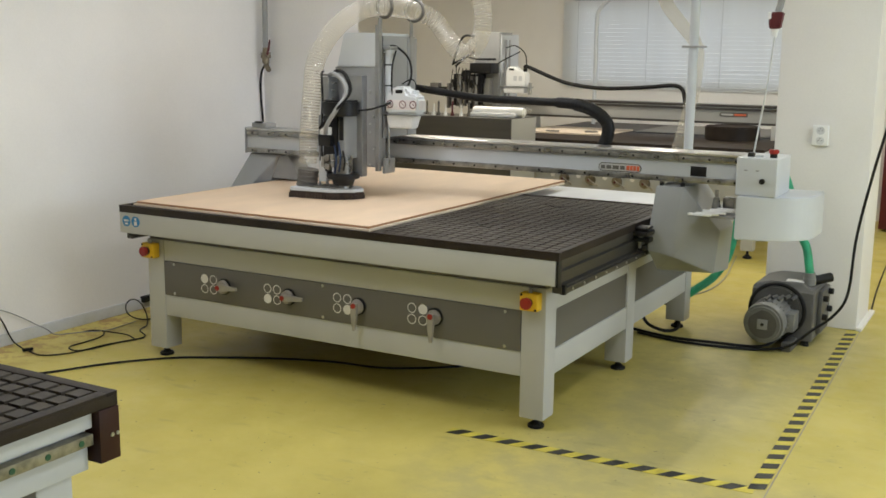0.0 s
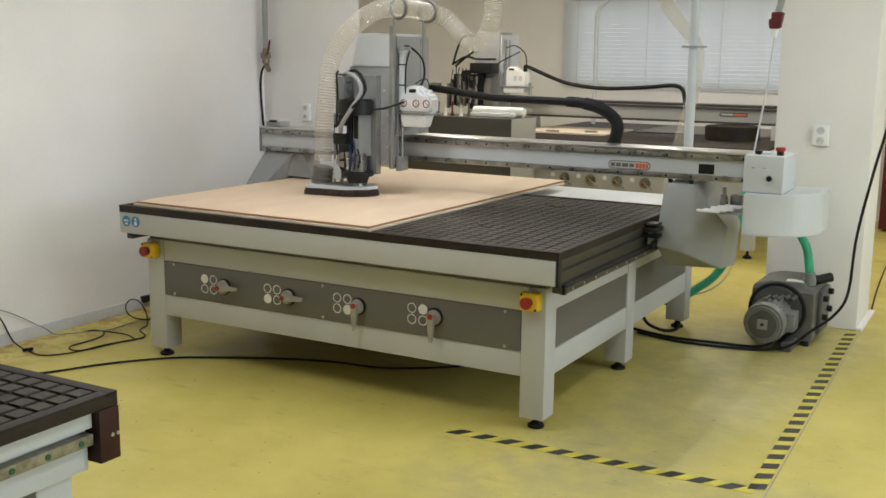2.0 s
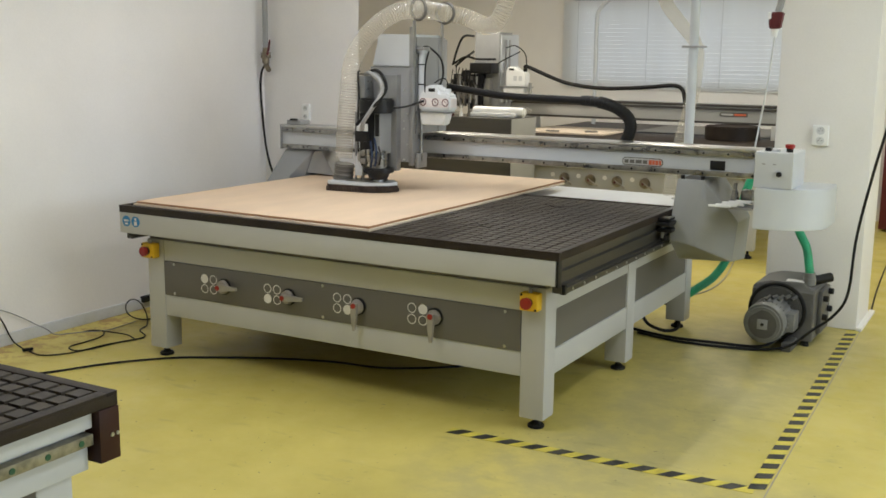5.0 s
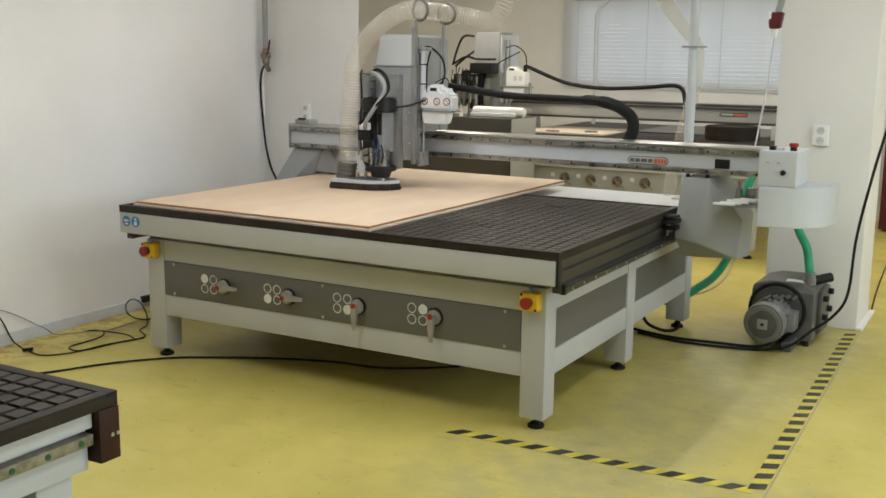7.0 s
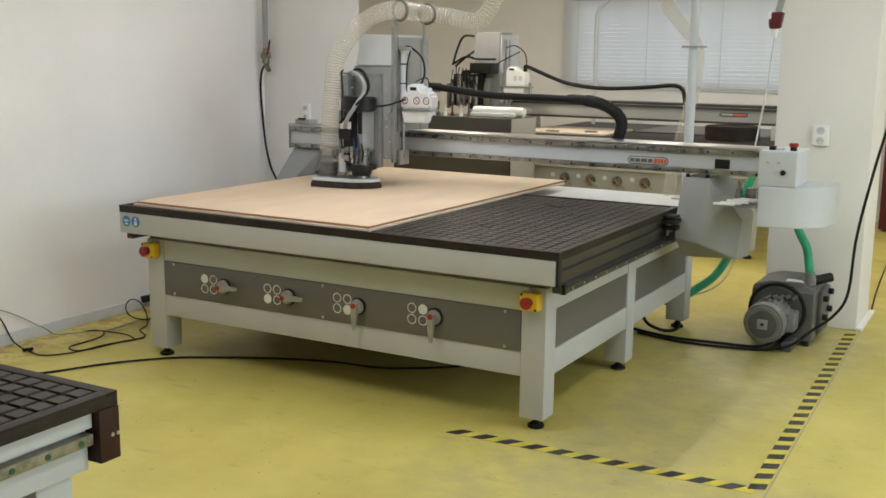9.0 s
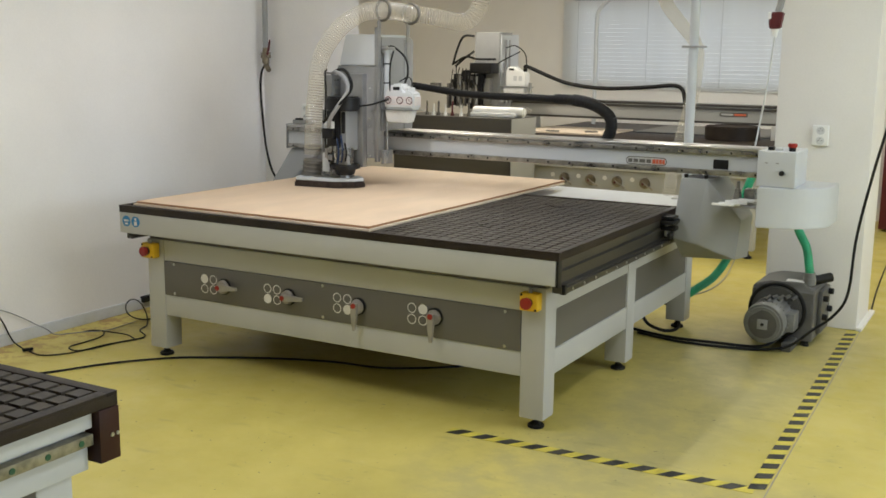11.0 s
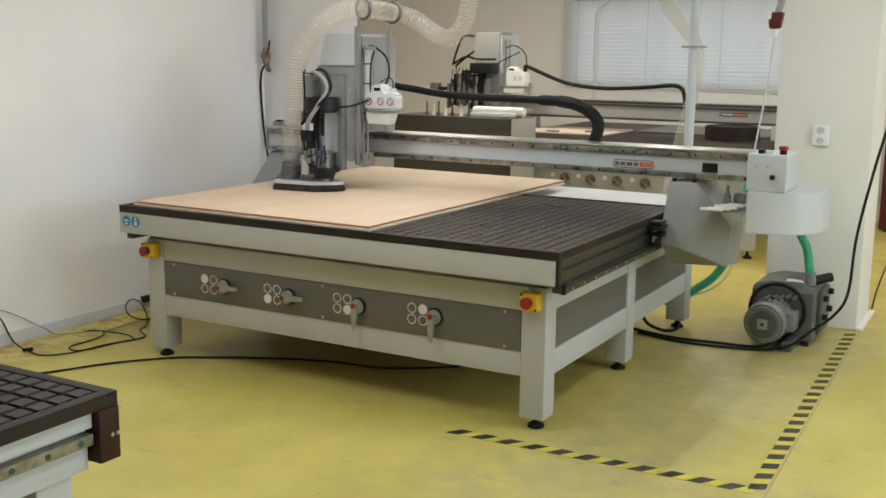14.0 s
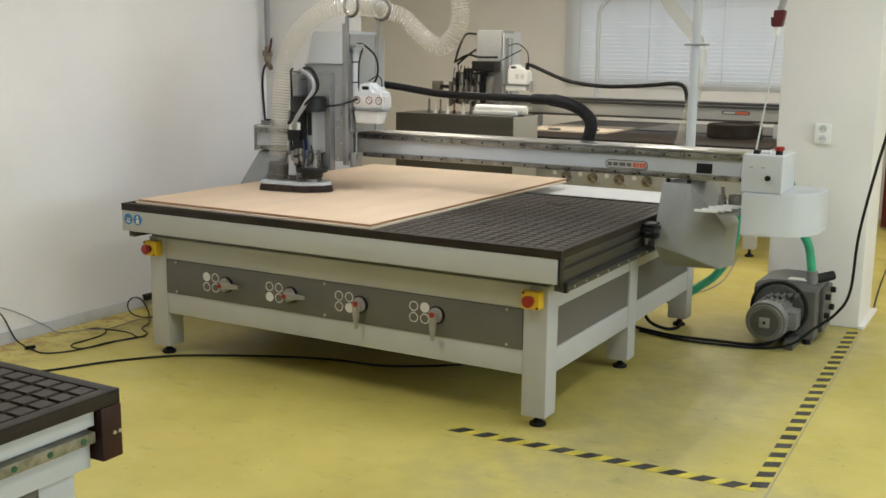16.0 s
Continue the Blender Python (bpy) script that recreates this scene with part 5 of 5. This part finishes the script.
for x in (-1.955, -1.69, -1.425, -1.155):
    v = part("valve", cyl(B(), (x, 4.90, 0.615), (x, 4.865, 0.615), 0.052, 0.044, 24, 0.004), "brass", vp)
    part("cap", cyl(B(), (x - 0.01, 4.865, 0.61), (x - 0.01, 4.858, 0.61), 0.012, seg=14), "darkred", v)
    part("handle", hull(B(), [(x - 0.01, 4.864, 0.63), (x + 0.02, 4.864, 0.60), (x - 0.01, 4.845, 0.63), (x + 0.02, 4.845, 0.60), (x + 0.10, 4.85, 0.57), (x + 0.09, 4.85, 0.555), (x + 0.10, 4.84, 0.57), (x + 0.09, 4.84, 0.555)], 0.002), "valve", v)
    part("zone_mark", cyl(B(), (x - 0.125, 4.90, 0.64), (x - 0.125, 4.898, 0.64), 0.022, seg=16), "mark", vp)
part("deck", box(B(), (-2.80, 4.85, 0.72), (-0.10, 7.6, 0.93), 0.004), "frame", r2)
part("bed", box(B(), (-2.82, 4.83, 0.93), (-0.08, 7.6, 0.985), 0.003), "brown", r2, "dark brown bed")
part("bed_rail", box(B(), (-0.08, 4.83, 0.90), (-0.03, 7.6, 0.965), 0.003), "steel", r2)
part("bed_step", box(B(), (-1.75, 6.2, 0.985), (-0.12, 7.5, 0.993), 0.004), "panel", r2)
solid("plywood_offcut", box(B(), (-2.72, 5.45, 0.9855), (-1.80, 6.35, 1.003), 0.002), "plywhite", "pale plywood offcut on the rear bed", "plywood")
for x, y in ((-2.42, 5.47), (-2.05, 5.6)):
    solid("rubber_block", box(B(), (x, y, 1.0035), (x + 0.12, y + 0.06, 1.018), 0.003), "panel", "small dark block on the plywood offcut", "block", "blocks on the offcut")
YR = 6.0
g2 = thing("rear_gantry", "light grey gantry beam of the rear router", "gantry", at=(0, YR, 1.0))
bm2 = part("beam", box(B(), (-3.60, YR + 0.012, 1.127), (0.0, YR + 0.2, 1.287), 0.004), "beamgrey", g2)
part("top_cover", box(B(), (-3.60, YR, 1.2875), (0.0, YR + 0.2, 1.312), 0.003), "guide", bm2)
for z in (1.257, 1.122):
    part("guide_rail", box(B(), (-3.58, YR - 0.008, z), (0.0, YR + 0.0118, z + 0.022), 0.002), "guide", bm2)
ob_ = [(-0.52 - 0.02 + 0.02 * math.sin(math.pi * k / 10), 1.215 + 0.02 * math.cos(math.pi * k / 10)) for k in range(11)] + [(-0.80 + 0.02 - 0.02 * math.sin(math.pi * k / 10), 1.215 - 0.02 * math.cos(math.pi * k / 10)) for k in range(11)]
b2 = part("badge", prism(B(), ob_, "y", YR + 0.0085, YR + 0.0115), "panel", bm2, "rounded grey and orange maker's badge")
part("bars", box(B(), (-0.655, YR + 0.006, 1.204), (-0.54, YR + 0.0083, 1.226)), "orange", b2)
part("bars", box(B(), (-0.78, YR + 0.006, 1.206), (-0.665, YR + 0.0083, 1.224)), "frame", b2)
part("upright", box(B(), (-0.28, YR - 0.05, 0.80), (-0.02, YR + 0.3, 1.12), 0.01), "frame", g2)
part("upright", box(B(), (-3.05, YR - 0.05, 0.80), (-2.85, YR + 0.3, 1.12), 0.01), "frame", g2)
part("drum", cyl(B(), (-0.62, YR - 0.16, 0.985), (-0.62, YR - 0.16, 1.118), 0.26, seg=36, bevel=0.01), "brown", g2, "dark brown drum under the beam")
hd = thing("rear_milling_unit", "grey router head with black fittings on the rear beam", "router head", at=(-3.1, 5.8, 1.2))
part("body", box(B(), (-3.36, 5.68, 1.215), (-3.07, 5.985, 2.00), 0.006), "greymetal", hd)
part("side_cover", box(B(), (-3.068, 5.70, 1.27), (-3.055, 6.10, 1.97), 0.004), "white", hd)
part("back_cover", box(B(), (-3.30, 5.99, 1.38), (-3.07, 6.15, 1.98), 0.006), "white", hd)
part("motor_cap", box(B(), (-3.33, 5.50, 1.57), (-3.07, 5.68, 1.68), 0.012), "blackplastic", hd)
for k, (a, b, z0, z1) in enumerate(((-3.52, -3.47, 1.22, 1.56), (-3.45, -3.40, 1.25, 1.60), (-3.38, -3.30, 1.22, 1.54), (-3.28, -3.22, 1.24, 1.56), (-3.58, -3.55, 1.24, 1.50))):
    part("slide", box(B(), (a, 5.56, z0), (b, 5.66, z1), 0.004), "blackplastic" if k % 2 else "panel", hd)
for k in range(6):
    x = -3.60 + 0.065 * k
    part("slide_rail", box(B(), (x, 5.50 + 0.02 * (k % 3), 1.20 + 0.03 * (k % 2)), (x + 0.022, 5.55 + 0.02 * (k % 3), 1.46 + 0.04 * (k % 3)), 0.003), ("panel", "blackplastic", "greymetal")[k % 3], hd)
part("side_plate", box(B(), (-3.21, 5.60, 1.25), (-3.14, 5.679, 1.52), 0.004), "alu", hd)
part("slide_block", box(B(), (-3.56, 5.57, 1.47), (-3.20, 5.64, 1.56), 0.006), "blackplastic", hd)
part("slide_block", box(B(), (-3.50, 5.53, 1.30), (-3.26, 5.60, 1.40), 0.006), "panel", hd)
for k in range(9):
    x, z = -3.55 + 0.04 * k, 1.60 + 0.05 * random.random()
    part("air_line", tube(B(), [(x, 5.54, z), (x + random.uniform(-0.03, 0.03), 5.50, z - 0.10), (x + random.uniform(-0.04, 0.04), 5.52, z - 0.20), (x + random.uniform(-0.02, 0.02), 5.54, z - 0.30)], 0.006, 5, 6), "black", hd)
for k in range(5):
    part("cylinder", cyl(B(), (-3.54 + 0.07 * k, 5.53, 1.24 + 0.02 * (k % 2)), (-3.54 + 0.07 * k, 5.53, 1.42 + 0.03 * (k % 3)), 0.016, seg=12, bevel=0.002), ("alu", "railsteel")[k % 2], hd)
for x in (-3.03, -2.99):
    part("rod", cyl(B(), (x, 5.76, 1.26), (x, 5.76, 1.92), 0.012, seg=10), "alu", hd)
part("arm", box(B(), (-3.85, 5.60, 1.38), (-3.50, 5.66, 1.42), 0.004), "blackplastic", hd)
part("arm_head", box(B(), (-3.86, 5.59, 1.36), (-3.76, 5.67, 1.46), 0.006), "panel", hd)
for k, p in enumerate(([(-3.36, 5.66, 1.96), (-3.46, 5.6, 1.95), (-3.53, 5.58, 1.80), (-3.57, 5.58, 1.66)], [(-3.36, 5.66, 1.80), (-3.45, 5.6, 1.72), (-3.54, 5.58, 1.64)], [(-3.58, 5.58, 1.66), (-3.40, 5.55, 1.74), (-3.25, 5.52, 1.72), (-3.07, 5.6, 1.72)],
          [(-3.07, 5.66, 1.68), (-2.95, 5.66, 1.74), (-2.84, 5.7, 1.80)], [(-3.0, 5.7, 1.84), (-2.90, 5.72, 1.86), (-2.80, 5.74, 1.78), (-2.78, 5.74, 1.66)])):
    part("cable", tube(B(), p, 0.012 if k < 3 else 0.006, 6, 8), "black", hd)
for k in range(4):
    part("pin", cyl(B(), (-3.60 + 0.06 * k, 5.60, 1.22), (-3.60 + 0.06 * k, 5.60, 1.50), 0.010, seg=8), "blackplastic", hd)
part("shelf", box(B(), (-3.05, 5.68, 1.43), (-2.72, 5.80, 1.44), 0.001), "alu", hd)
part("shelf_post", box(B(), (-2.735, 5.70, 1.36), (-2.715, 5.74, 1.48), 0.002), "greymetal", hd)
part("tray", box(B(), (-3.02, 5.69, 1.37), (-2.78, 5.79, 1.43), 0.01), "film", hd)
c2 = thing("plastic_can", "white plastic canister on the rear router", "canister", at=(-2.85, 5.73, 1.44))
part("can_body", prism(B(), [(-2.99, 1.441), (-2.76, 1.441), (-2.76, 1.58), (-2.80, 1.60), (-2.86, 1.61), (-2.88, 1.645), (-2.96, 1.645), (-2.99, 1.61)], "y", 5.68, 5.79, 0.01), "can", c2)
part("grip_hole", box(B(), (-2.955, 5.678, 1.605), (-2.895, 5.70, 1.628), 0.004), "blackplastic", c2)
part("screw_cap", cyl(B(), (-2.79, 5.735, 1.595), (-2.79, 5.735, 1.63), 0.022, seg=14), "blackplastic", c2)
for x in (-2.90, -2.84):
    part("label", box(B(), (x, 5.6785, 1.50), (x + 0.04, 5.68, 1.55)), "skirt", c2)
rc = cable("rear_conduit", [(-2.90, 5.95, 1.645), (-2.861, 6.0, 1.634), (-2.45, 6.0, 1.486), (-2.068, 6.0, 1.438), (-1.78, 6.02, 1.443), (-1.521, 6.04, 1.462), (-1.30, 6.06, 1.482), (-1.20, 6.06, 1.44), (-1.165, 6.06, 1.30)], 0.020, "black ribbed cable conduit over the rear beam", category="cable conduit")
bp = thing("bent_duct", "white bent duct pipe standing before the window", "duct", at=(-2.59, 7.2, 0))
part("pipe", tube(B(), [(-2.585, 7.2, 0.0), (-2.585, 7.2, 0.8), (-2.585, 7.2, 1.5), (-2.588, 7.2, 2.12), (-2.57, 7.2, 2.27), (-2.48, 7.2, 2.37), (-2.36, 7.2, 2.46), (-2.0, 7.2, 2.75)], 0.024, 8, 14), "white", bp)

# steel tool magazine before the rear router
mag = thing("tool_magazine", "brushed steel tool magazine box before the rear router", "tool magazine", at=(-2.8, 4.45, 0))
part("box", box(B(), (-3.45, 4.20, 0.66), (-2.20, 4.72, 1.195), 0.004), "magsteel", mag)
part("end_sheet", box(B(), (-2.1995, 4.203, 0.62), (-2.193, 4.722, 1.193), 0.002), "beamgrey", mag)
for x in (-3.40, -2.28):
    part("stand", box(B(), (x, 4.3, 0), (x + 0.07, 4.62, 0.66), 0.004), "frame", mag)
for x, m in ((-3.15, "panel"), (-3.025, "panel"), (-2.875, "darkred"), (-2.70, "panel"), (-2.95, "can"), (-3.08, "can"), (-2.78, "can")):
    part("tool", cyl(cyl(B(), (x, 4.32, 1.196), (x, 4.32, 1.23), 0.020, 0.014, 12), (x, 4.32, 1.23), (x, 4.32, 1.33 if m != "can" else 1.30), 0.009, seg=10), m, mag)
wrap = B()
cyl(wrap, (-2.70, 4.42, 1.245), (-2.18, 4.45, 1.243), 0.046, seg=18, bevel=0.012)
box(wrap, (-2.72, 4.36, 1.196), (-2.25, 4.52, 1.235), 0.015)
solid("plastic_roll", wrap, "film", "white plastic film roll on the steel magazine", "plastic film")
bag = B()
bmesh.ops.create_icosphere(bag, subdivisions=3, radius=0.09)
for v in bag.verts:
    v.co = Vector((v.co.x * 1.1, v.co.y, v.co.z * 0.55)) * (1 + 0.35 * noise.noise(v.co * 22))
    v.co += Vector((-2.22 - 0.06, 4.56, 1.245))
    v.co.z = max(v.co.z, 1.196)
solid("plastic_bag", bag, "hose", "crumpled clear plastic film on the steel magazine", "plastic film")

# ---- the near machine's corner ----
near = thing("small_router_table", "white router table with a dark brown gridded bed", "CNC machine", at=(-0.05, -2.6, 0))
NX1, NY1, NX0, NY0 = -0.035, -2.598, -1.70, -4.10
nb = part("bed", box(B(), (NX0, NY0, 0.862), (NX1, NY1, 0.891), 0.002), "brown", near, "dark brown grooved bed")
rim = B()
for lo, hi in (((NX0, NY1 - 0.035), (NX1, NY1)), ((NX1 - 0.035, NY0), (NX1, NY1 - 0.035))):
    box(rim, (*lo, 0.8905), (*hi, 0.9005), 0.0015)
part("bed_rim", rim, "brown", nb)
part("deck", box(B(), (NX0, NY0, 0.766), (NX1 - 0.046, NY1 - 0.07, 0.862), 0.004), "white", near)
part("side_rail", box(B(), (NX1 - 0.045, NY0, 0.815), (NX1 - 0.02, NY1 - 0.07, 0.861), 0.003), "white", near)
nr = part("guide_rail", box(B(), (NX1 - 0.045, NY0, 0.772), (NX1 - 0.012, NY1 - 0.075, 0.802), 0.003), "railpaint", near, "tan steel guide rail")
for k in range(8):
    y = NY1 - 0.115 - 0.105 * k
    part("rail_cap", cyl(B(), (NX1 - 0.012, y, 0.787), (NX1 - 0.010, y, 0.787), 0.0085, seg=14), "darkgreen", nr, "green bolt cap")
part("lower_rail", box(B(), (NX0, NY0, 0.70), (NX1 - 0.035, NY1 - 0.075, 0.765), 0.004), "white", near)
part("lower_body", box(B(), (NX0, NY0, 0.10), (NX1 - 0.05, NY1 - 0.125, 0.62), 0.006), "white", near)
part("body_band", box(B(), (NX0, -2.83, 0.624), (NX1 - 0.048, NY1 - 0.12, 0.699), 0.004), "white", near)
part("lower_panel", box(B(), (NX1 - 0.06, NY0, 0.15), (NX1 - 0.0465, -2.835, 0.698)), "panel", near, "dark recessed side panel")
ebm = B()
box(ebm, (NX1 - 0.10, NY1 - 0.066, 0.718), (NX1 + 0.002, NY1 + 0.002, 0.861), 0.004)
eb2 = part("end_block", ebm, "block", near, "dark red end block")
for x in (-0.055, -0.085):
    part("screw", cyl(B(), (NX1 + 0.002, NY1 + 0.026 + x * 0.6, 0.787), (NX1 + 0.0045, NY1 + 0.026 + x * 0.6, 0.787), 0.0055, seg=10), "steel", eb2)
for x, y in ((-1.5, -2.8), (-0.2, -2.8), (-1.5, -3.9), (-0.2, -3.9)):
    part("foot", cyl(B(), (x, y, 0), (x, y, 0.11), 0.04, 0.02, 16), "black", near)
part("dowel_hole", cyl(B(), (-0.078, -2.711, 0.9005), (-0.078, -2.711, 0.9012), 0.008, seg=14), "black", nb)
solid("clamp", hull(B(), [(-0.60, -2.735, 0.9015), (-0.51, -2.735, 0.9015), (-0.60, -2.69, 0.9015), (-0.51, -2.69, 0.9015), (-0.58, -2.73, 0.945), (-0.53, -2.73, 0.945), (-0.58, -2.70, 0.945), (-0.53, -2.70, 0.945)], 0.004), "alu", "small aluminium clamp on the gridded bed", "clamp", "clamps on the near bed")
solid("clamp", box(B(), (-0.50, -2.86, 0.9015), (-0.44, -2.81, 0.96), 0.005), "plywhite", "small pale clamp block on the gridded bed", "clamp", "clamps on the near bed")

for p in ([(-0.60, 0.457, 0.903), (-0.483, 0.31, 0.904), (-0.40, 0.258, 0.903)], [(-0.53, 1.232, 0.903), (-0.416, 1.14, 0.904), (-0.38, 1.22, 0.903)], [(-0.47, 0.36, 0.903), (-0.475, 0.42, 0.904), (-0.49, 0.485, 0.903)]):
    solid("sealing_cord", tube(B(), p, 0.0019, 6, 6), "black", "short piece of black sealing cord on the bed", "cord", "cord pieces on the bed")

# red cabinet far behind the column
rcab = thing("red_cabinet", "dark red cabinet with a black front", "cabinet", at=(0.95, 7.5, 0))
part("body", box(B(), (0.60, 7.22, 0.03), (0.78, 7.9, 0.95), 0.006), "darkred", rcab)
part("front", box(B(), (0.785, 7.20, 0.0), (1.9, 7.9, 1.0), 0.006), "blackplastic", rcab, "black cabinet front")
part("top_sheet", box(B(), (0.60, 7.2, 1.002), (1.9, 7.9, 1.03), 0.006), "can", rcab)
part("cable", tube(B(), [(0.80, 7.18, 1.0), (0.76, 7.15, 0.85), (0.82, 7.15, 0.70), (0.95, 7.17, 0.62)], 0.012, 6, 8), "can", rcab)
cable("floor_wire", [(1.08, 3.15, 0.005), (1.0, 4.1, 0.005), (0.94, 5.04, 0.005), (0.90, 5.8, 0.005)], 0.005, "thin dark wire on the floor behind the column")

# lands between the grooves of both gridded beds
pads(nb, NX0, NX1 - 0.036, NY1 - 0.036 - 23.001 * 0.062, NY1 - 0.036, 0.9005, 0.062, 0.012, (-0.80, 1, -3.3, 0))
pads(bed, XA0 + 0.03, XA1 - 0.028, YA + 0.032, YE - 0.03, TOP, 0.062, 0.0085, (-0.90, 1, -1, 0.92))


# ---- what moves ----
def gantry_y(t):
    if t < 6.27:
        return 1.074 + (YG - 1.074) * t / 6.27
    return YG if t < 10.6 else YG - 0.402 * (t - 10.6) / 5.4


def head_x(t):
    return -1.582 - 0.296 * min(1, max(0, (t - 6.40) / 4.05))


def motions():
    times = sorted({0.5 * k for k in range(33)} | {6.27, 6.4, 10.45, 10.6})
    slide = [(t, pose(0, gantry_y(t), 0)) for t in times]
    walk(gantry, slide)
    walk(conduit, slide)
    ride = [(t, pose(head_x(t), gantry_y(t), 0)) for t in times]
    walk(head, ride)
    walk(hose, ride)
    walk(can, [(t, pose(head_x(t), gantry_y(t), 1.421)) for t in times])
    walk(solid_tray, [(t, pose(head_x(t), gantry_y(t), 1.28)) for t in times])
    coarse = [0, 2, 4, 6.27, 8.5, 10.6, 12, 14, 16]
    runs = {t: loop_points((gantry_y(t) - 1.074) / (YG - 1.074), -1.582 - head_x(t), NSEG) for t in coarse}
    for k, s in enumerate(HOSE):
        walk(s, [(t, along(runs[t][k], runs[t][k + 1])) for t in coarse])
    coarse = [0, 6.4, 7.4, 8.4, 9.4, 10.45, 16]
    runs = {t: conduit_points(head_x(t), NCON) for t in coarse}
    for k, s in enumerate(CON):
        walk(s, [(t, along(runs[t][k], runs[t][k + 1])) for t in coarse])


motions()
